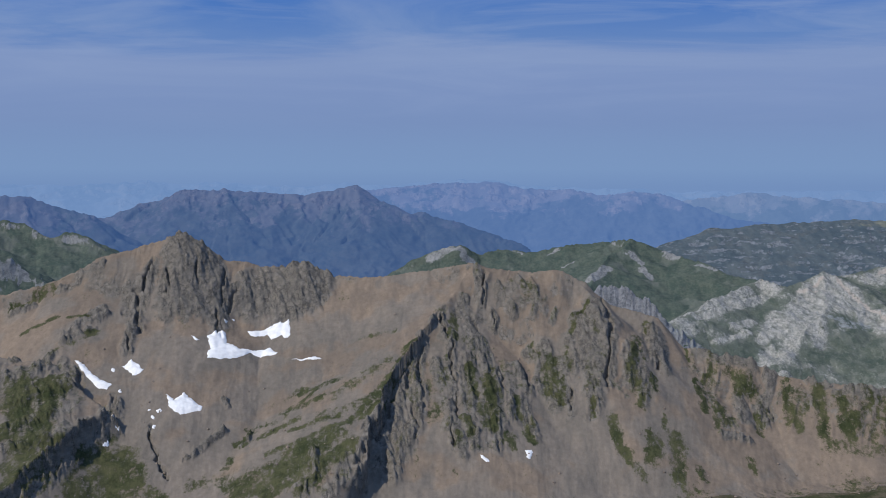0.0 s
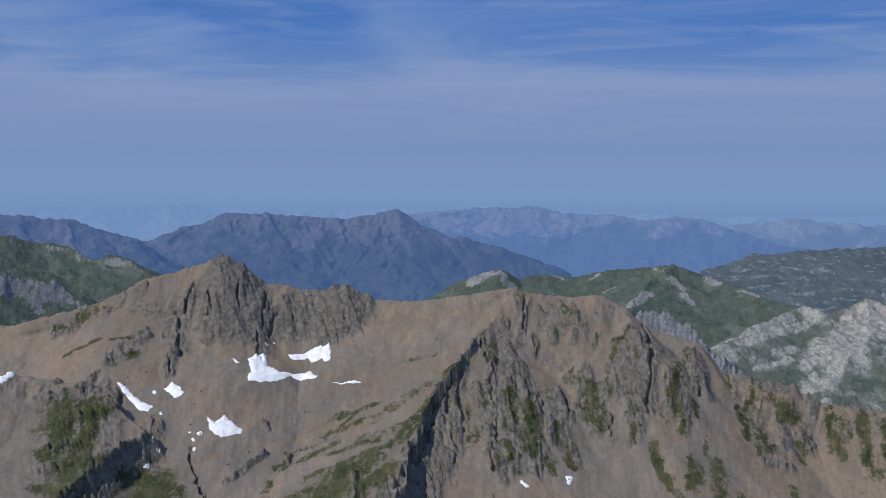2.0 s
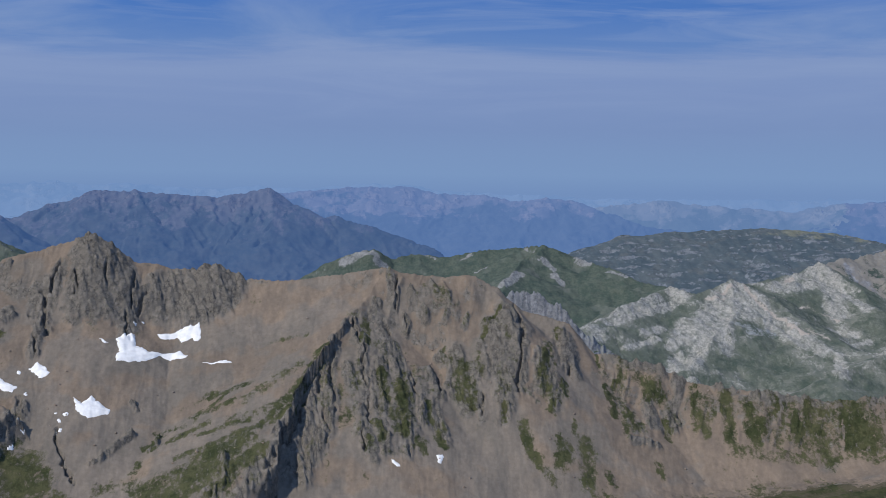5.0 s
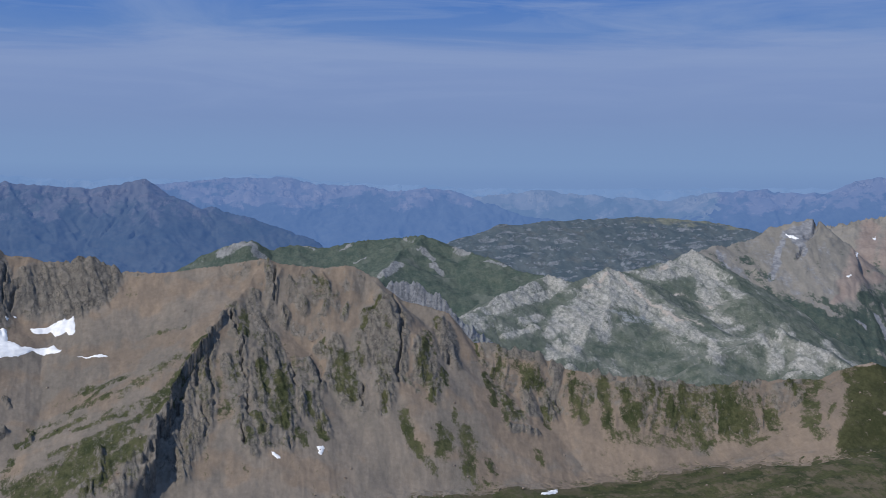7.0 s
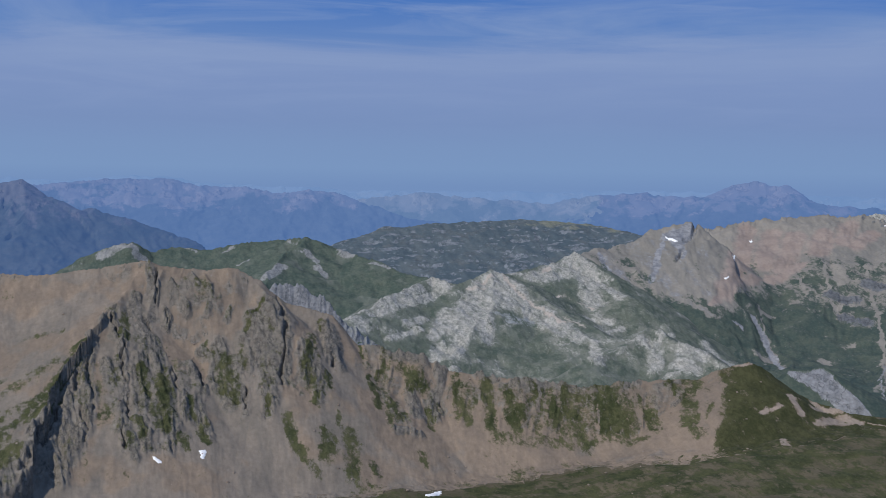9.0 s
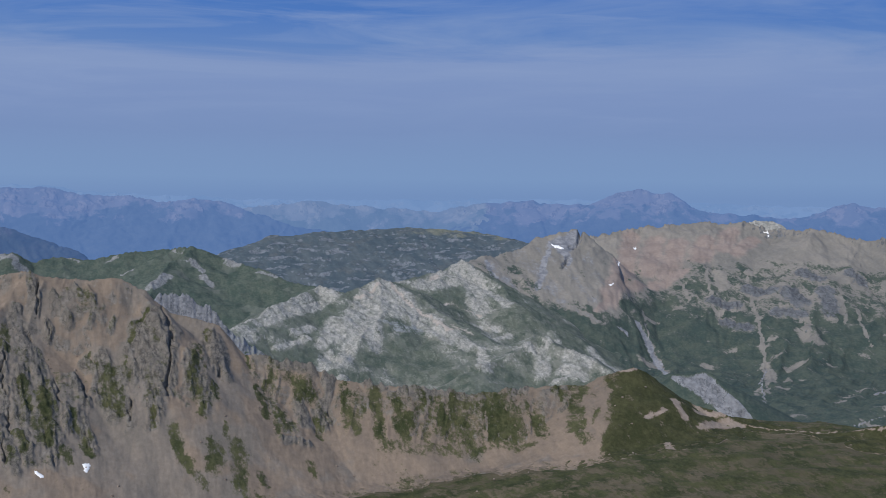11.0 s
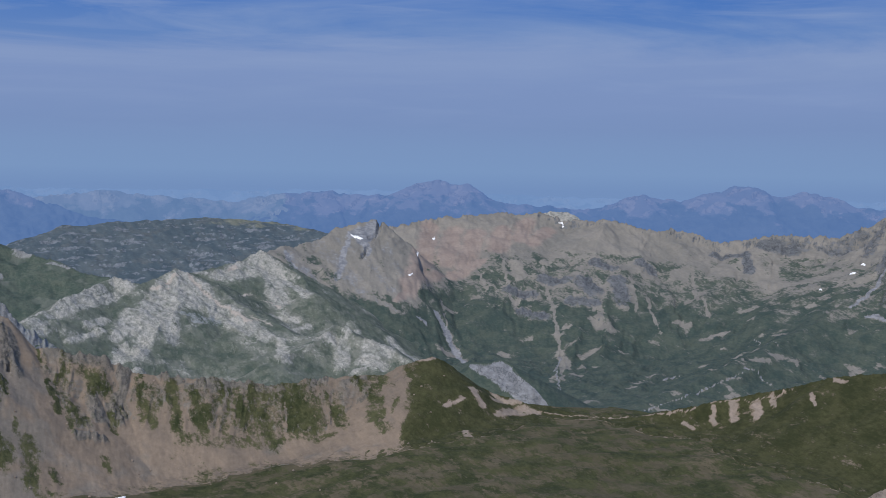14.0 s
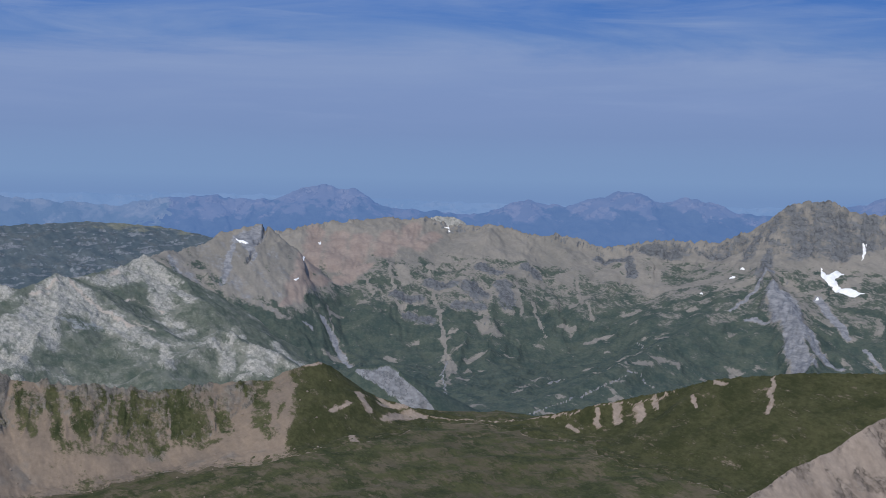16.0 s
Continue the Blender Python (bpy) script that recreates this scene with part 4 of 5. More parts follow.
def slab(name, height, bearings, ranges, material, label, category, masks=None, base=VALLEY - 6, cuts=()):
    """One mountain as a mesh: a height for each bearing (degrees east of the y axis) and range. cuts: names of its parts, each up to a bearing."""
    (a0, a1, na), out = bearings, np.linspace(*ranges) if len(ranges) == 3 else np.array(ranges)
    nr = len(out)
    A, Rr = np.meshgrid(np.radians(np.linspace(a0, a1, na)), out, indexing="ij")
    X, Y = np.sin(A) * Rr, np.cos(A) * Rr
    Z = height(X, Y)
    gr = np.gradient(Z, out, axis=1)
    ga = np.gradient(Z, axis=0) / (Rr * math.radians(a1 - a0) / (na - 1))
    keep = Z > base
    co = np.stack([X, Y, np.maximum(Z, base - 4)], -1).reshape(-1, 3)
    values = masks(X, Y, Z, np.hypot(gr, ga)) if masks else {}
    cells = keep[:-1, :-1] | keep[1:, :-1] | keep[:-1, 1:] | keep[1:, 1:]
    idx = np.arange(na * nr).reshape(na, nr)
    quads = np.stack([idx[:-1, :-1], idx[:-1, 1:], idx[1:, 1:], idx[1:, :-1]], -1)
    kind = "structure" if category == "backdrop" else ""
    if not cuts:
        return tagged(new(name, grid_mesh(name, co, quads[cells], values, material)), label, category, kind=kind)
    whole = tagged(new(name), label, category, kind=kind)
    start = a0
    for piece, end in cuts:
        wave = np.degrees(A[:-1, :-1]) + 0.35 * grain(Rr[:-1, :-1] / 40, Rr[:-1, :-1] * 0, 7)
        chosen = cells & (wave >= start) & (wave < end) if start > a0 else cells & (wave < end)
        if chosen.any():
            new(piece, grid_mesh(piece, co, quads[chosen], values, material)).parent = whole
        start = end
    return whole


# ---- materials ----
def terrain_material(name, colours, bump=1.0, scale=1.0, haze_glow=None, edge=0.17, speckle=1.0, ragged=0.72, mottle=1.0):
    """Scree, rock and turf, mixed by the masks of the mesh and broken up by noise. colours: a pair for each."""
    mat = bpy.data.materials.new(name)
    mat.use_nodes = True
    nodes, links = mat.node_tree.nodes, mat.node_tree.links
    shader = nodes["Principled BSDF"]
    shader.inputs["Roughness"].default_value = 0.95
    shader.inputs["Specular IOR Level"].default_value = 0.1
    where = nodes.new("ShaderNodeTexCoord")

    def noise_at(size, detail=6, stretch=(1, 1, 1), rough=0.6):
        m = nodes.new("ShaderNodeMapping")
        m.inputs["Scale"].default_value = [v / (size * scale) for v in stretch]
        links.new(where.outputs["Object"], m.inputs["Vector"])
        n = nodes.new("ShaderNodeTexNoise")
        n.inputs["Scale"].default_value, n.inputs["Detail"].default_value, n.inputs["Roughness"].default_value = 1, detail, rough
        links.new(m.outputs[0], n.inputs["Vector"])
        return n.outputs["Fac"]

    def ramp(fac, lo, hi):
        m = nodes.new("ShaderNodeMapRange")
        m.interpolation_type = "SMOOTHSTEP"
        m.inputs["From Min"].default_value, m.inputs["From Max"].default_value = lo, hi
        links.new(fac, m.inputs["Value"])
        return m.outputs[0]

    def mix(fac, a, b):
        m = nodes.new("ShaderNodeMix")
        m.data_type = "RGBA"
        links.new(fac, m.inputs["Factor"])
        for sock, v in ((m.inputs["A"], a), (m.inputs["B"], b)):
            if isinstance(v, tuple):
                sock.default_value = (*v, 1)
            else:
                links.new(v, sock)
        return m.outputs["Result"]

    def summed(*terms):
        total = None
        for value, weight in terms:
            m = nodes.new("ShaderNodeMath")
            m.operation = "MULTIPLY_ADD"
            links.new(value, m.inputs[0])
            m.inputs[1].default_value = weight
            if total is None:
                m.inputs[2].default_value = -0.5 * sum(w for v, w in terms)
            else:
                links.new(total, m.inputs[2])
            total = m.outputs[0]
        return total

    def mask(key, broken, lo=0.4, hi=0.6):
        at = nodes.new("ShaderNodeAttribute")
        at.attribute_name = key
        s = nodes.new("ShaderNodeMath")
        s.operation = "ADD"
        links.new(broken, s.inputs[0])
        links.new(at.outputs["Fac"], s.inputs[1])
        return ramp(s.outputs[0], lo, hi)

    wide, mid, fine = noise_at(140), noise_at(22), noise_at(4.5, 8, rough=0.7)
    patchy, tufts = noise_at(12, 8, (1, 0.45, 1), ragged), noise_at(3.2, 5, (1, 0.5, 1), 0.7)
    beds = noise_at(5, 6, (0.65, 0.3, 1.35), 0.66)
    cracks = noise_at(4.0, 5, (1.0, 0.35, 0.9), 0.65)
    streaks = noise_at(10, 6, (1.0, 0.16, 0.3), 0.6)
    away = nodes.new("ShaderNodeMath")
    away.operation = "SUBTRACT"
    links.new(noise_at(9, 5, (1.0, 0.4, 0.7), 0.62), away.inputs[0])
    away.inputs[1].default_value = 0.5
    line = nodes.new("ShaderNodeMath")
    line.operation = "ABSOLUTE"
    links.new(away.outputs[0], line.inputs[0])
    joints = ramp(line.outputs[0], 0.0, 0.025)
    scree = mix(ramp(summed((wide, 1.0), (streaks, 1.0)), -0.2, 0.2), *colours["scree"])
    rock = mix(ramp(summed((beds, 0.8), (cracks, 0.5), (patchy, 0.6)), -0.32, 0.32), *colours["rock"])
    rock = mix(joints, tuple(0.8 * v for v in colours["rock"][0]), rock)
    if "warm" in colours:
        scree = mix(mask("warm", summed((wide, 0.8), (streaks, 0.7)), 0.1, 0.9), scree, mix(ramp(summed((wide, 1.0), (streaks, 1.0)), -0.2, 0.2), *colours["warm"]))
    turf = mix(ramp(summed((mid, 1.0), (tufts, 1.0)), -0.2, 0.2), *colours["turf"])
    if "heath" in colours:
        turf = mix(mask("heath", summed((mid, 0.8), (tufts, 0.5)), 0.2, 0.8), turf, mix(ramp(summed((mid, 1.0), (tufts, 1.0)), -0.2, 0.2), *colours["heath"]))
    stony = mask("rock", summed((patchy, 1.3), (cracks, 0.9), (mid, 0.4)), 0.5 - edge, 0.5 + edge)
    grassy = mask("turf", summed((patchy, 1.6 * mottle), (tufts, 1.4 * mottle), (streaks, 0.9 * mottle)), 0.51 - edge, 0.51 + edge)
    col = mix(stony, scree, rock)
    if "pale" in colours:
        col = mix(mask("pale", summed((patchy, 1.2), (cracks, 1.0)), 0.25, 0.75), col, mix(ramp(beds, 0.35, 0.65), *colours["pale"]))
    if "tint" in colours:
        col = mix(mask("tint", summed((mid, 1.3), (patchy, 0.9)), 0.2, 0.95), col, mix(ramp(mid, 0.3, 0.7), *colours["tint"]))
    col = mix(grassy, col, turf)
    rough_part = nodes.new("ShaderNodeMath")
    rough_part.operation = "MULTIPLY_ADD"
    links.new(stony, rough_part.inputs[0])
    rough_part.inputs[1].default_value, rough_part.inputs[2].default_value = 0.45 * speckle, 0.75 * speckle
    speck = nodes.new("ShaderNodeMath")
    speck.operation = "MULTIPLY_ADD"
    links.new(summed((fine, 0.8), (cracks, 0.7)), speck.inputs[0])
    links.new(rough_part.outputs[0], speck.inputs[1])
    speck.inputs[2].default_value = 1.0
    scaled = nodes.new("ShaderNodeVectorMath")
    scaled.operation = "SCALE"
    links.new(col, scaled.inputs[0])
    links.new(speck.outputs[0], scaled.inputs["Scale"])
    links.new(scaled.outputs[0], shader.inputs["Base Color"])
    b = nodes.new("ShaderNodeBump")
    b.inputs["Distance"].default_value, b.inputs["Strength"].default_value = 2.2 * bump * scale, 0.6
    strength = nodes.new("ShaderNodeMapRange")
    strength.inputs["To Min"].default_value, strength.inputs["To Max"].default_value = 0.22, 1.0
    links.new(stony, strength.inputs["Value"])
    links.new(strength.outputs[0], b.inputs["Strength"])
    links.new(summed((fine, 0.7), (beds, 0.5), (joints, 0.12)), b.inputs["Height"])
    links.new(b.outputs[0], shader.inputs["Normal"])
    # An even blue emission in place of the haze before far mountains.
    if haze_glow:
        shader.inputs["Emission Color"].default_value = (*haze_glow, 1)
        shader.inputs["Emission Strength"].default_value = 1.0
    return mat


NEAR = terrain_material("brown_shale", dict(scree=((0.158, 0.138, 0.115), (0.208, 0.174, 0.140)), warm=((0.172, 0.137, 0.106), (0.224, 0.173, 0.128)), rock=((0.122, 0.112, 0.098), (0.196, 0.174, 0.146)), turf=((0.034, 0.042, 0.018), (0.078, 0.078, 0.038)), heath=((0.033, 0.037, 0.016), (0.06, 0.06, 0.028)), pale=((0.225, 0.185, 0.148), (0.275, 0.22, 0.178))), edge=0.22)
# PALE to RED: turf cooled towards grey-blue in its colour, in place of haze.
PALE = terrain_material("pale_limestone", dict(scree=((0.105, 0.12, 0.1), (0.165, 0.17, 0.142)), rock=((0.235, 0.238, 0.218), (0.395, 0.38, 0.34)), turf=((0.06, 0.08, 0.064), (0.1, 0.114, 0.088)), pale=((0.22, 0.235, 0.235), (0.28, 0.285, 0.28)), tint=((0.34, 0.302, 0.26), (0.42, 0.372, 0.322))), scale=0.85, edge=0.27, speckle=0.8, ragged=0.6)
GREEN = terrain_material("alpine_pasture", dict(scree=((0.085, 0.105, 0.085), (0.13, 0.14, 0.115)), rock=((0.18, 0.188, 0.185), (0.285, 0.28, 0.268)), turf=((0.055, 0.077, 0.062), (0.092, 0.109, 0.085))), scale=1.1, speckle=0.8, edge=0.25, ragged=0.66)
CRAG = terrain_material("blue_grey_crag", dict(scree=((0.14, 0.15, 0.145), (0.2, 0.205, 0.195)), rock=((0.135, 0.145, 0.16), (0.245, 0.25, 0.262)), turf=((0.05, 0.07, 0.055), (0.08, 0.095, 0.07))), scale=0.9, speckle=0.7)
SLATE = terrain_material("pale_slate", dict(scree=((0.11, 0.125, 0.11), (0.16, 0.165, 0.145)), rock=((0.165, 0.175, 0.19), (0.28, 0.285, 0.3)), turf=((0.044, 0.064, 0.054), (0.075, 0.092, 0.072))), scale=1.0, speckle=0.7)
RED = terrain_material("pink_schist", dict(scree=((0.18, 0.17, 0.15), (0.235, 0.215, 0.185)), rock=((0.095, 0.103, 0.112), (0.17, 0.173, 0.175)), turf=((0.044, 0.064, 0.056), (0.078, 0.094, 0.074)), tint=((0.222, 0.176, 0.152), (0.278, 0.228, 0.196)), pale=((0.15, 0.157, 0.17), (0.265, 0.265, 0.272))), scale=1.2, speckle=0.7, ragged=0.72, mottle=0.9)
# Haze is put into these base colours: turf and rock shifted to blue.
HAZED_MOOR = terrain_material("moorland", dict(scree=((0.066, 0.09, 0.104), (0.104, 0.124, 0.13)), rock=((0.12, 0.14, 0.158), (0.205, 0.22, 0.234)), turf=((0.068, 0.089, 0.1), (0.106, 0.119, 0.122)), pale=((0.13, 0.142, 0.112), (0.18, 0.182, 0.145))), scale=1.8, speckle=0.8)
FLOOR = terrain_material("valley_turf", dict(scree=((0.08, 0.07, 0.043), (0.118, 0.097, 0.063)), rock=((0.11, 0.096, 0.078), (0.17, 0.142, 0.114)), turf=((0.032, 0.039, 0.017), (0.067, 0.068, 0.031)), pale=((0.15, 0.123, 0.097), (0.195, 0.154, 0.116))), scale=1.0)
BARE_ROCK = terrain_material("bare_brown_rock", dict(scree=((0.20, 0.16, 0.128), (0.28, 0.227, 0.182)), rock=((0.15, 0.123, 0.10), (0.30, 0.247, 0.2)), turf=((0.05, 0.05, 0.03), (0.08, 0.08, 0.04))), scale=0.3)
# Far ranges: haze is put into the surface as blue emission, more with distance.
DISTANT = terrain_material("distant_range", dict(scree=((0.066, 0.073, 0.08), (0.09, 0.092, 0.094)), rock=((0.08, 0.082, 0.086), (0.125, 0.119, 0.116)), turf=((0.04, 0.054, 0.058), (0.058, 0.069, 0.068))), scale=4, haze_glow=(0.02, 0.055, 0.165), speckle=0.5)
FARTHEST = terrain_material("farthest_range", dict(scree=((0.06, 0.062, 0.066), (0.085, 0.08, 0.082)), rock=((0.085, 0.08, 0.08), (0.13, 0.115, 0.112)), turf=((0.032, 0.04, 0.044), (0.044, 0.052, 0.054))), scale=6, haze_glow=(0.06, 0.13, 0.315), speckle=0.4)
FADING = terrain_material("fading_range", dict(scree=((0.055, 0.056, 0.06), (0.075, 0.072, 0.074)), rock=((0.08, 0.075, 0.074), (0.115, 0.105, 0.10)), turf=((0.028, 0.034, 0.038), (0.038, 0.044, 0.046))), scale=6, haze_glow=(0.086, 0.165, 0.335), speckle=0.4)
HAZY = terrain_material("hazy_horizon", dict(scree=((0.04, 0.045, 0.05), (0.05, 0.055, 0.06)), rock=((0.05, 0.05, 0.05), (0.06, 0.06, 0.06)), turf=((0.025, 0.03, 0.035), (0.035, 0.04, 0.045))), scale=6, haze_glow=(0.128, 0.23, 0.445), speckle=0.4)


def simple_masks(lo=0.75, hi=1.1, turf=0.5, seed=1, size=60):
    def masks(X, Y, Z, steep):
        n = fractal(X / size, Y / size, seed)
        return {"rock": step(steep, lo, hi), "turf": (1 - step(steep, lo, hi)) * step(n + turf, 0.2, 0.8)}
    return masks


# ---- the ground ----
def build_ground():
    na, rr = 720, np.concatenate([np.linspace(0.02, 60, 20), np.linspace(64, 900, 30), np.linspace(903, 1420, 150), np.geomspace(1430, 4900, 40)])
    A, Rr = np.meshgrid(np.linspace(0, 2 * np.pi, na, endpoint=False), rr, indexing="ij")
    X, Y = np.sin(A) * Rr, np.cos(A) * Rr
    Z = ground_height(X, Y)
    nr = len(rr)
    idx = np.arange(na * nr).reshape(na, nr)
    nxt = np.roll(idx, -1, axis=0)
    quads = np.stack([idx[:, :-1], idx[:, 1:], nxt[:, 1:], nxt[:, :-1]], -1).reshape(-1, 4)
    me = bpy.data.meshes.new("ground")
    me.from_pydata(np.stack([X, Y, Z], -1).reshape(-1, 3).tolist(), [], quads.tolist())
    me.polygons.foreach_set("use_smooth", np.ones(len(quads), bool))
    n = fractal(X / 50, Y / 50, 8)
    rock = step(n, 0.3, 0.9) * 0.3
    turf = 0.44 + 0.3 * step(fractal(X / 45, Y / 26, 21, 6, 0.6) + 0.45, 0, 1.0)
    foot = np.zeros(X.shape)
    close = (Rr > 1000) & (Rr < 1300)
    foot[close] = step(near_base(X[close], Y[close]) - Z[close], -22, -2) * (1 - step(np.degrees(A[close]), 20, 25)) * (A[close] < 3.2)
    turf = turf * (1 - 0.8 * foot)
    for key, value in (("rock", rock), ("turf", turf), ("pale", 0.75 * foot)):
        attr = me.attributes.new(key, "FLOAT", "POINT")
        attr.data.foreach_set("value", value.reshape(-1).astype(np.float32))
    me.materials.append(FLOOR)
    tagged(new("ground", me), "olive grass floor of the cirque and valley", "ground", kind="structure")


build_ground()


# ---- the near ridge ----
def near_masks(X, Y, Z, steep):
    n = fractal(X / 45, Y / 45, 33)
    rock = np.maximum(np.maximum(0.6 * step(steep, 0.9, 1.5), 0.85 * near_rock(X, Y)), 0.5 * strokes(X, Y, ROCKY, ROCKY_WALL))
    bearing = np.degrees(np.arctan2(X, Y))
    east = step(bearing + 0.7 * n, 23.6, 24.8)
    turf = 0.68 * strokes(X, Y, TURF_KNOLL, TURF_SPUR, TURF_FACE, TURF_TOWER, TURF_GULLIES, TURF_EAST, TURF_EAST_END)
    turf = np.maximum(turf, 0.5 * strokes(X, Y, TURF_THIN, TURF_WALL))
    turf = np.maximum(turf, 0.7 * strokes(X, Y, TURF_WIDE))
    turf = np.maximum(turf, 0.88 * east)
    turf = np.maximum(turf, 0.16 * step(n, 0.2, 0.7))
    turf = np.maximum(turf, 0.36 * strokes(X, Y, ROCKY, ROCKY_WALL, ROCK_BUTTRESS, ROCK_FACE, ROCK_KNOLL) * step(n + 0.6, 0, 0.6))
    foot = 1 - step(Z - ground_height(X, Y), 0.3, 7)
    turf = np.maximum(turf, 0.45 * foot * step(n + 0.4, 0, 0.8))
    bare = np.maximum(strokes(X, Y, BARE_EAST, BARE_RIDGE, PATHS_NEAR), 0.8 * strokes(X, Y, SCREE_EAST))
    return {"rock": rock, "turf": turf * (1 - 0.9 * bare) * (1 - 0.5 * step(steep, 1.6, 2.6)), "pale": 0.8 * strokes(X, Y, BARE_EAST, BARE_RIDGE, PATHS_NEAR), "heath": 0.85 * east, "warm": step(n + 0.25 * (Z - 120) / 60 + 1.1 * step(bearing, 8, 13) - 1.2 * near_rock(X, Y), -0.5, 0.5)}


slab("near_ridge", near_height, (-21, 50, 2050), [*np.linspace(1030, 1090, 18), *np.linspace(1092, 1440, 255), *np.linspace(1444, 1600, 20)], NEAR, "brown shale mountain ridge with grey cliffs, scree and grass", "mountain", near_masks,
     cuts=(("scree_cirque", -1.5), ("rock_buttress", 9.5), ("ribbed_wall", 23.4), ("grass_hill", 31.0), ("grass_ridge", 99)))


# ---- hills and mountains behind it ----
def karst_masks(X, Y, Z, steep):
    n = fractal(X / 40, Y / 40, 5)
    pale = 0.72 * strokes(X, Y, PALE_PYRAMID, PALE_WEST, PALE_BACK, PALE_KNOLL)
    rock = np.maximum(np.maximum(pale, 0.42 * strokes(X, Y, PALE_THIN)), 0.5 * step(steep, 0.8, 1.2))
    return {"rock": np.maximum(rock, 0.26), "turf": 0.62 * (1 - 1.1 * np.maximum(pale, 0.5 * strokes(X, Y, PALE_THIN))) * step(n + 0.95 - step(steep, 0.8, 1.1), 0.1, 0.7), "pale": strokes(X, Y, GREY_SLABS), "tint": strokes(X, Y, WARM_BANDS)}


slab("limestone_hill", karst_height, (-3, 36, 850), (1480, 2300, 220), PALE, "pale grey limestone hill with green turf hollows", "mountain", karst_masks,
     cuts=(("stony_shoulder", 9.5), ("pale_pyramid", 15.5), ("pale_peak", 21.0), ("stony_knoll", 99)))


slab("limestone_crag", crags_height, (4, 12, 260), (1560, 1720, 110), CRAG, "blue-grey limestone crag of jagged pinnacles", "rock", simple_masks(0.8, 1.3, 0.3, 25, 30),
     cuts=(("pinnacle", 6.1), ("pinnacle", 6.9), ("pinnacle", 7.6), ("pinnacle", 8.4), ("pinnacle", 99)))


def green_masks(X, Y, Z, steep):
    n = fractal(X / 50, Y / 50, 6)
    pale = strokes(X, Y, PALE_TOPS)
    return {"rock": np.maximum(pale, step(steep, 0.75, 1.05) * 0.7), "turf": (1 - pale) * step(n + 0.9, 0.1, 0.7)}


slab("green_ridge", green_height, (-9, 20, 700), (2000, 2560, 150), GREEN, "green grassy ridge with pale rock tops", "mountain", green_masks, cuts=(("pale_shoulder", 0.5), ("grassy_slope", 99)))


def plateau_height(X, Y):
    h = ridge(X, Y, PLATEAU, (0.5, 0.28), (0.5, 0.5), 410, 9, 70, 2, 0.8)
    return h + 3 * fractal(X / 50, Y / 50, 52, 5, 0.62)


def moor_masks(X, Y, Z, steep):
    base = simple_masks(0.32, 0.6, 0.25, 7, 45)(X, Y, Z, steep)
    base["rock"] = np.maximum(base["rock"] * 0.8, 0.72 * step(fractal(X / 55, Y / 20, 78), 0.1, 0.6))
    base["turf"] = base["turf"] * 0.75
    base["pale"] = 0.7 * step(Z + 10 * fractal(X / 80, Y / 80, 79), 165, 178) * step(np.degrees(np.arctan2(X, Y)), 14, 18)
    return base


slab("moor_plateau", plateau_height, (2, 36, 600), (2600, 3500, 140), HAZED_MOOR, "moorland plateau tinted blue with haze, with grey rock outcrops", "mountain", moor_masks, cuts=(("moor_slope", 13.0), ("moor_top", 99)))


def red_masks(X, Y, Z, steep):
    n = fractal(X / 45, Y / 45, 9)
    low = 1 - step(Z + 25 * n, 70, 145)
    scree, scars = 0.8 * strokes(X, Y, SCREE_RED, SCREE_SLAB), strokes(X, Y, SCARS, SCARS_EAST)
    lanes = np.maximum(strokes(X, Y, PATHS_FAR), 0.8 * strokes(X, Y, RUNNELS))
    cliffs = np.maximum(np.maximum(0.85 * strokes(X, Y, CLIFFS), 0.65 * strokes(X, Y, CLIFFS_PEAK)), 0.55 * step(steep, 0.75, 1.2))
    turf = np.maximum(0.9 * strokes(X, Y, TURF_RED, TURF_RED_LOW), 0.84 * low * step(n + 1.05, 0.1, 0.7))
    turf = np.maximum(turf, 0.56 * step(n + 0.7, 0.0, 0.6) * (1 - step(Z + 20 * n, 145, 185)))
    bare = np.maximum(np.maximum(scree, scars), lanes)
    return {"rock": cliffs, "turf": turf * (1 - bare) * (1 - 0.75 * strokes(X, Y, PINK)) * (1 - 0.7 * strokes(X, Y, CLIFFS, CLIFFS_PEAK)), "tint": strokes(X, Y, PINK), "pale": np.maximum(np.maximum(scars, 0.9 * strokes(X, Y, PATHS_FAR)), np.maximum(strokes(X, Y, GREY_PEAK), 0.4 * strokes(X, Y, SCREE_SLAB)))}


slab("red_mountain", red_height, (17, 53, 950), (1450, 2720, 250), RED, "long mountain of pink and grey rock above green slopes", "mountain", red_masks,
     cuts=(("slab_peak", 23.4), ("pink_flank", 30.5), ("grey_flank", 41.5), ("rocky_peak", 99)))


def scar_masks(X, Y, Z, steep):
    def plain(x, y):
        return ridge(x, y, SCAR, (2.3, 0.6), (0.9, 0.5), 260, 0, 16, 0, 0)
    fall = np.hypot(plain(X + 2, Y) - plain(X - 2, Y), plain(X, Y + 2) - plain(X, Y - 2)) / 4
    rock = step(fall, 1.25, 1.9)
    return {"rock": rock, "turf": 0.95 * (1 - rock)}


def tip_height(X, Y):
    return ridge(X, Y, WHITE_TIP, (1.6, 0.6), (1.2, 0.8), 270, 6, 22, 4, 0.4, 6) + fractal(X / 12, Y / 12, 62, 4, 0.6)


slab("pale_crag", tip_height, (28, 32, 140), (2600, 2760, 60), PALE, "pale limestone crag behind the mountain's crest", "rock", simple_masks(0.05, 0.1, -2.0, 28, 30), base=150)
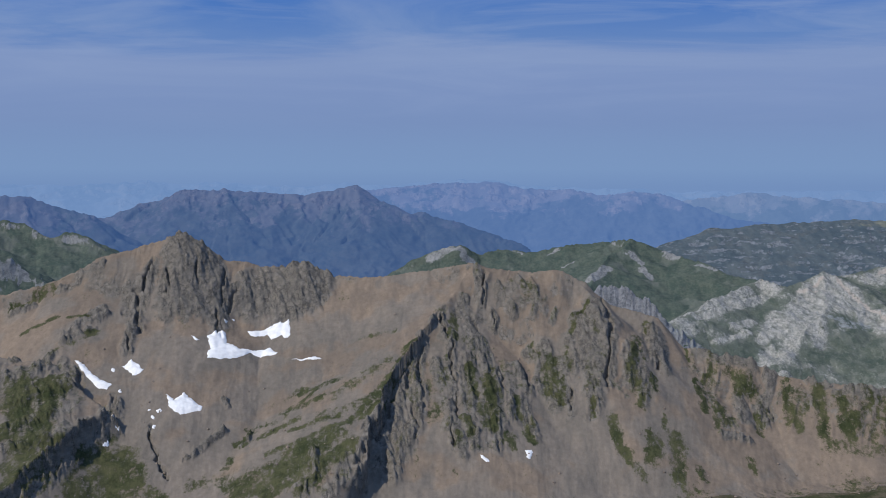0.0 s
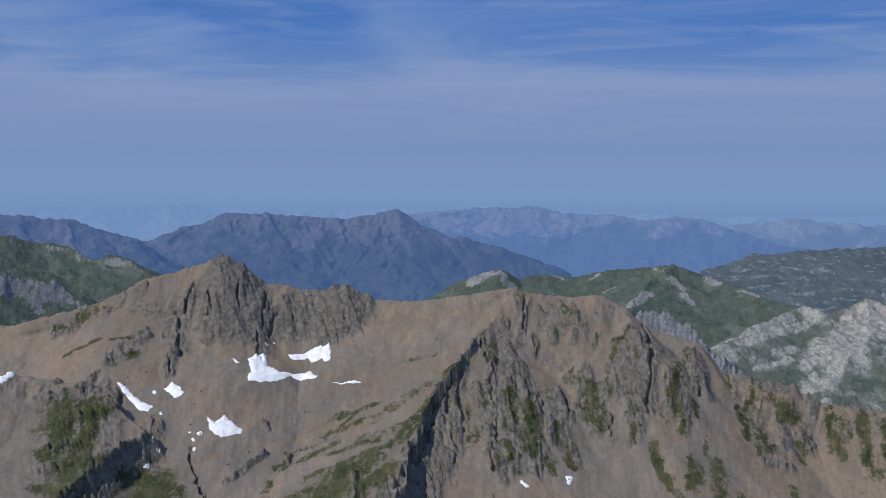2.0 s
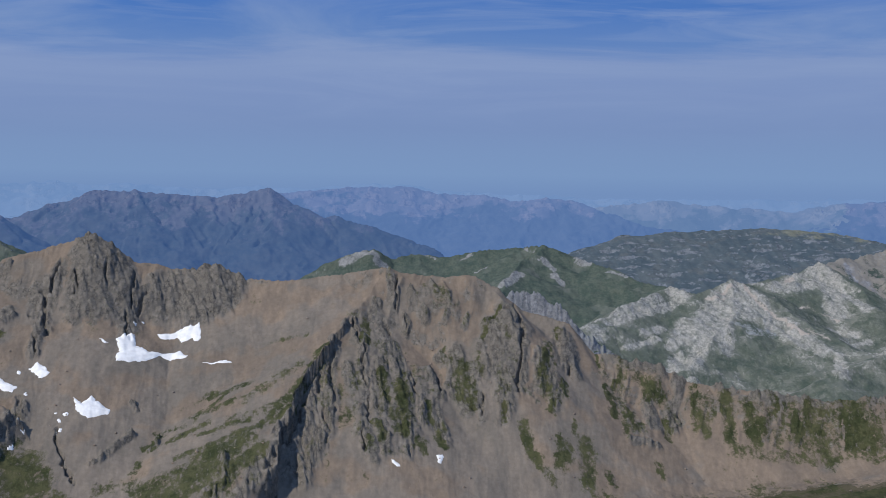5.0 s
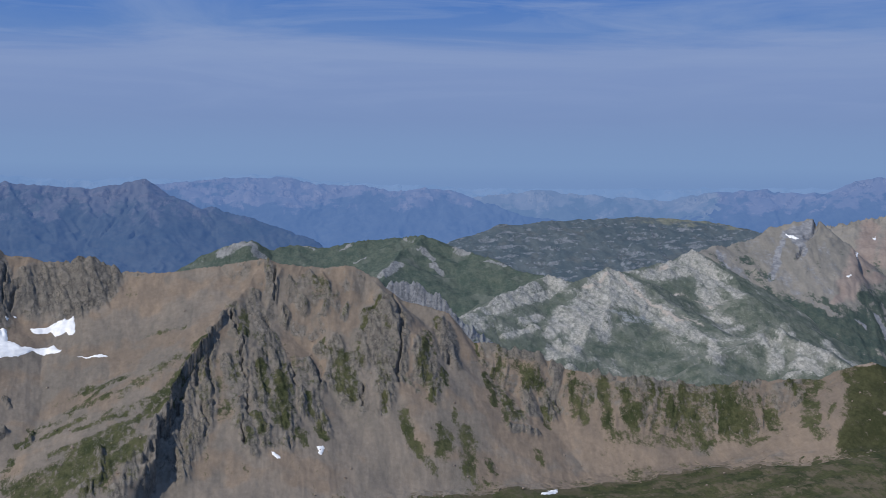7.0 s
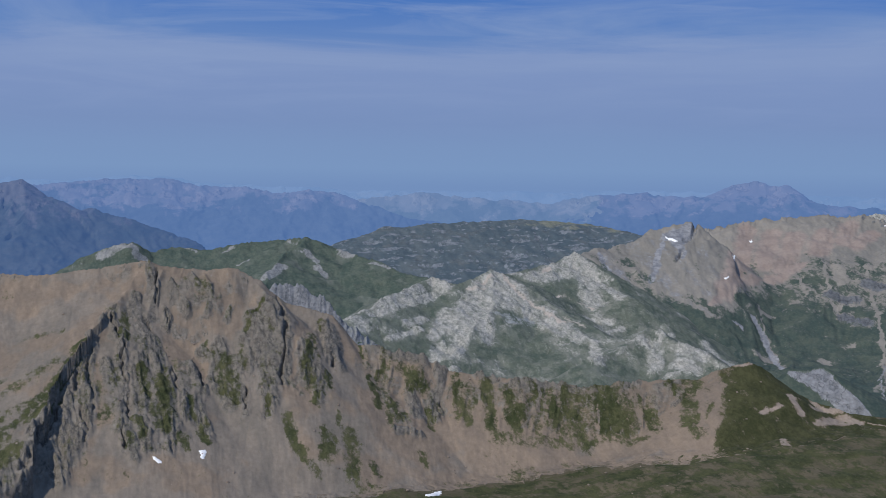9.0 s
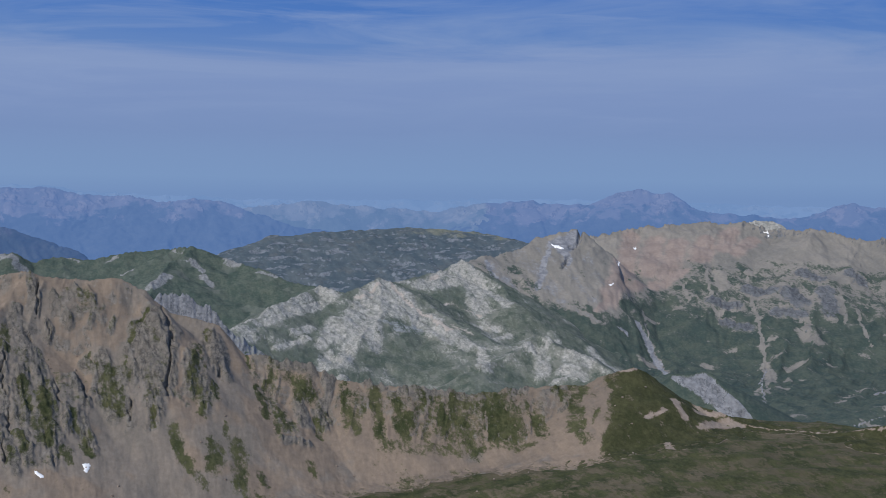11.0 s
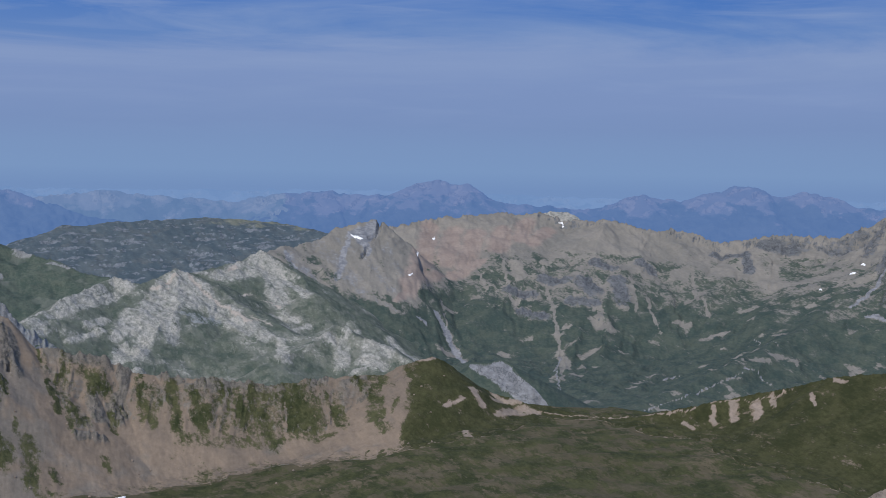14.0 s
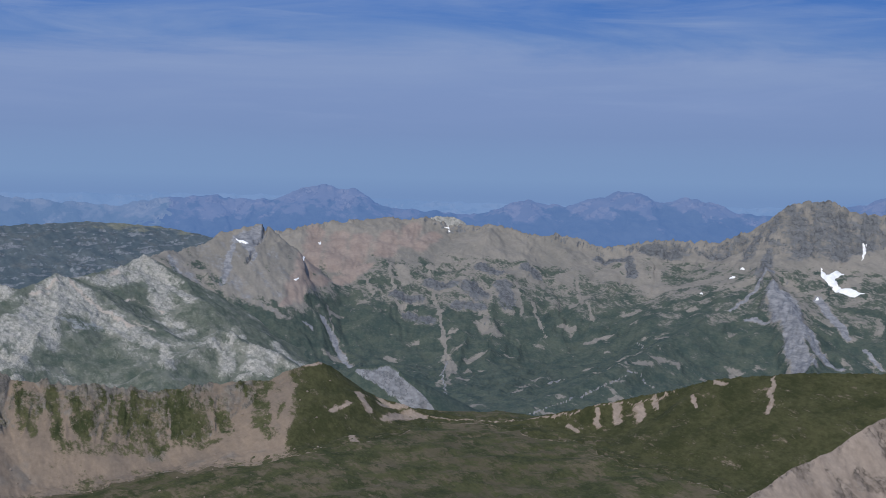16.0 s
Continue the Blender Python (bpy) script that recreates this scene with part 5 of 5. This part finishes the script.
slab("valley_crag", scar_height, (21, 33, 300), (1330, 1540, 130), SLATE, "pale blue-grey slab of layered rock on a green slope", "rock", scar_masks, base=VALLEY + 8)


def west_height(X, Y):
    wx, wy = X + 12 * fractal(X / 100, Y / 100, 3, 4), Y + 12 * fractal(X / 100, Y / 100, 13, 4)
    h = ridge(wx, wy, WEST_GREEN, (1.0, 0.45), (0.9, 0.6), 610, 10, 50, 5)
    h = np.maximum(h, ridge(wx, wy, WEST_WHITE, (1.2, 0.6), (0.9, 0.6), 620, 10, 25, 5))
    return h + 3 * fractal(X / 30, Y / 30, 54, 5, 0.6)


slab("west_hill", west_height, (-26, -8, 400), (1800, 2800, 160), GREEN, "green hill with pale rock ribs", "mountain", simple_masks(0.8, 1.15, 0.9, 11))


# ---- the far ranges ----
def range_masks(low, high, seed):
    """Darker low down, so that the blue haze emission dominates there; bare rock and scree in patches towards the tops.
    """
    def masks(X, Y, Z, steep):
        n = fractal(X / 120, Y / 120, seed, 5, 0.6)
        up = step(Z + 45 * n, low, high)
        return {"rock": up * step(fractal(X / 70, Y / 45, seed + 3, 4, 0.6) + 0.5 * steep, 0.0, 0.7), "turf": 0.95 * (1 - up)}
    return masks


def range_height(lines, seed, slope=0.5):
    def height(X, Y):
        wx, wy = X + 18 * fractal(X / 150, Y / 150, 3, 4), Y + 18 * fractal(X / 150, Y / 150, 13, 4)
        h = None
        for k, line in enumerate(lines):
            z = ridge(wx, wy, line, (1.0, slope), (0.9, 0.7), seed + 10 * k, 34, 110, 3.5, 0.9, 0, 15)
            h = z if h is None else blend(h, z, 8)
        return h + 3 * fractal(X / 70, Y / 70, 55, 4, 0.55)
    return height


slab("west_range", range_height([WEST_DARK], 700), (-26, -8, 300), (3000, 3600, 80), DISTANT, "distant mountain tinted dark blue with haze", "mountain", range_masks(90, 290, 12))
slab("dark_range", range_height([DARK_RANGE, DARK_RANGE_SPUR, DARK_RANGE_SPUR_EAST], 720), (-20, 8, 600), (3350, 4050, 120), DISTANT, "mountain range tinted dark blue with haze", "mountain", range_masks(90, 300, 13),
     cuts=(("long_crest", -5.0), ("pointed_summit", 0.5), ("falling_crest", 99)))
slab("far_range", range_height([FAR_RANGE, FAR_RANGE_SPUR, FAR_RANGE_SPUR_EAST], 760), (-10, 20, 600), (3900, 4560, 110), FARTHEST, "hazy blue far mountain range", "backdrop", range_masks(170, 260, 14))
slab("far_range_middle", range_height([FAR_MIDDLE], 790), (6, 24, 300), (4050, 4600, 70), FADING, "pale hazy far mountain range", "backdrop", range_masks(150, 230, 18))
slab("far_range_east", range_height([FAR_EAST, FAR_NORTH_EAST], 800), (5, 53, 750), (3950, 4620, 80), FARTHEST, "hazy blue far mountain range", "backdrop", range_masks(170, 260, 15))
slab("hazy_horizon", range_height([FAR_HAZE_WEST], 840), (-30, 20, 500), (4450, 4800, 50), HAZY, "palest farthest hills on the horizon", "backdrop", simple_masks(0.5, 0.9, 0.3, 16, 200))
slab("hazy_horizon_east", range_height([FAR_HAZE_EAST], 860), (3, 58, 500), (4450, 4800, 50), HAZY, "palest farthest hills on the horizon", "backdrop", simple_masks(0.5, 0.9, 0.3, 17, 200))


# ---- the rock spur close by ----
def summit_height(X, Y):
    h = ridge(X + 2 * grain(X / 12, Y / 12, 3), Y, SUMMIT_SPUR, (0.9, 0.8), (1.3, 1.3), 900, 1.0, 12, 0.3, 0.6)
    return h + 0.5 * fractal(X / 9, Y / 9, 56, 5, 0.55) + 0.9 * creased(X / 7, Y / 7, 58, 5, 0.55) - 0.6


def summit_masks(X, Y, Z, steep):
    return {"rock": step(fractal(X / 6, Y / 6, 61) + 0.3 * steep, 0.0, 0.9)}


slab("summit_spur", summit_height, (37, 60, 620), (215, 320, 210), BARE_ROCK, "bare pale brown rock spur", "rock", summit_masks, base=150,
     cuts=(("rock_slab", 43.5), ("rock_slab", 47.0), ("rock_slab", 99)))


# ---- snow ----
def snow_material():
    mat = bpy.data.materials.new("old_snow")
    mat.use_nodes = True
    nodes, links = mat.node_tree.nodes, mat.node_tree.links
    shader = nodes["Principled BSDF"]
    n = nodes.new("ShaderNodeTexNoise")
    n.inputs["Scale"].default_value, n.inputs["Detail"].default_value = 0.2, 6
    where = nodes.new("ShaderNodeTexCoord")
    links.new(where.outputs["Object"], n.inputs["Vector"])
    ramp = nodes.new("ShaderNodeValToRGB")
    ramp.color_ramp.elements[0].position, ramp.color_ramp.elements[0].color = 0.3, (0.74, 0.73, 0.71, 1)
    ramp.color_ramp.elements[1].position, ramp.color_ramp.elements[1].color = 0.6, (0.87, 0.86, 0.84, 1)
    links.new(n.outputs["Fac"], ramp.inputs["Fac"])
    links.new(ramp.outputs[0], shader.inputs["Base Color"])
    shader.inputs["Roughness"].default_value = 0.7
    b = nodes.new("ShaderNodeBump")
    b.inputs["Strength"].default_value, b.inputs["Distance"].default_value = 0.12, 0.5
    links.new(n.outputs["Fac"], b.inputs["Height"])
    links.new(b.outputs[0], shader.inputs["Normal"])
    return mat


OLD_SNOW = snow_material()


def snow_patch(height, outline):
    """A snow patch draped over a slope, a metre thick in its middle, with a ragged melted edge."""
    pts = np.array(outline)
    lo, hi = pts.min(0) - 3, pts.max(0) + 3
    cell = max(0.8, (hi - lo).max() / 70)
    gx, gy = np.arange(lo[0], hi[0], cell), np.arange(lo[1], hi[1], cell)
    X, Y = np.meshgrid(gx, gy, indexing="ij")
    wx, wy = X + 1.2 * fractal(X / 7, Y / 7, 5, 3), Y + 1.2 * fractal(X / 7, Y / 7, 6, 3)
    inside, gap = np.zeros(X.shape, bool), np.full(X.shape, 1e9)
    for p, q in zip(pts, np.roll(pts, -1, 0)):
        crosses = (p[1] > wy) != (q[1] > wy)
        inside ^= crosses & (wx < (q[0] - p[0]) * (wy - p[1]) / ((q[1] - p[1]) or 1e-9) + p[0])
        d = q - p
        k = np.clip(((wx - p[0]) * d[0] + (wy - p[1]) * d[1]) / max(d @ d, 1e-9), 0, 1)
        gap = np.minimum(gap, np.hypot(wx - p[0] - k * d[0], wy - p[1] - k * d[1]))
    Z = height(X, Y) + np.where(inside, 0.35 + 1.2 * step(gap, 0, 5), -1.2)
    keep = inside | (gap < cell * 1.0)
    cells = keep[:-1, :-1] & keep[1:, :-1] & keep[:-1, 1:] & keep[1:, 1:]
    idx = np.arange(X.size).reshape(X.shape)
    quads = np.stack([idx[:-1, :-1], idx[1:, :-1], idx[1:, 1:], idx[:-1, 1:]], -1)[cells]
    if not len(quads):
        return
    used, flat = np.unique(quads, return_inverse=True)
    co = np.stack([X, Y, Z], -1).reshape(-1, 3)[used]
    me = bpy.data.meshes.new("snow_patch")
    me.from_pydata(co.tolist(), [], flat.reshape(-1, 4).tolist())
    me.polygons.foreach_set("use_smooth", np.ones(len(quads), bool))
    me.materials.append(OLD_SNOW)
    wide = (hi - lo).max() - 6
    tagged(new("snow_patch", me), "large white old snow patch on the scree slope" if wide > 18 else "small white remnant of old snow among rocks", "snow", "snow patches")


for surface, outline in SNOW:
    snow_patch({"near": near_height, "red": red_height, "floor": lambda X, Y: np.maximum(near_height(X, Y), ground_height(X, Y))}[surface], outline)


# ---- boulders ----
def boulder_mesh(seed):
    """A broken block: a lumpy, flattened ball with flat facets."""
    bm = bmesh.new()
    bmesh.ops.create_icosphere(bm, subdivisions=2, radius=1.0)
    rng = random.Random(seed)
    planes = [Vector((rng.uniform(-1, 1), rng.uniform(-1, 1), rng.uniform(-0.6, 1))).normalized() for k in range(9)]
    for v in bm.verts:
        for p in planes:
            over = v.co.dot(p) - rng.uniform(0.62, 0.66)
            if over > 0:
                v.co -= p * over
        v.co.z *= 0.75
    me = bpy.data.meshes.new("boulder")
    bm.to_mesh(me)
    bm.free()
    me.materials.append(BARE_ROCK)
    return me


def scatter_boulders():
    rng = random.Random(11)
    shapes = [boulder_mesh(k) for k in range(5)]
    spots = []
    for k in range(150):
        angle, out = radians(rng.uniform(-15, 26)), rng.uniform(1110, 1330)
        spots.append((math.sin(angle) * out, math.cos(angle) * out))
    xy = np.array(spots)
    X, Y = xy[:, :1], xy[:, 1:]
    heights = np.maximum(near_height(X, Y), ground_height(X, Y))[:, 0]
    for (x, y), z in zip(spots, heights):
        size = rng.uniform(0.6, 1.5)
        ob = new("boulder", rng.choice(shapes))
        ob.matrix_world = pose(x, y, float(z) + 0.2 * size, rng.uniform(-20, 20), rng.uniform(-20, 20), rng.uniform(0, 360)) @ Matrix.Diagonal((size, size * rng.uniform(0.7, 1.2), size, 1))
        tagged(ob, "brown angular boulder lying on the scree", "boulder", "boulders on the scree")


scatter_boulders()
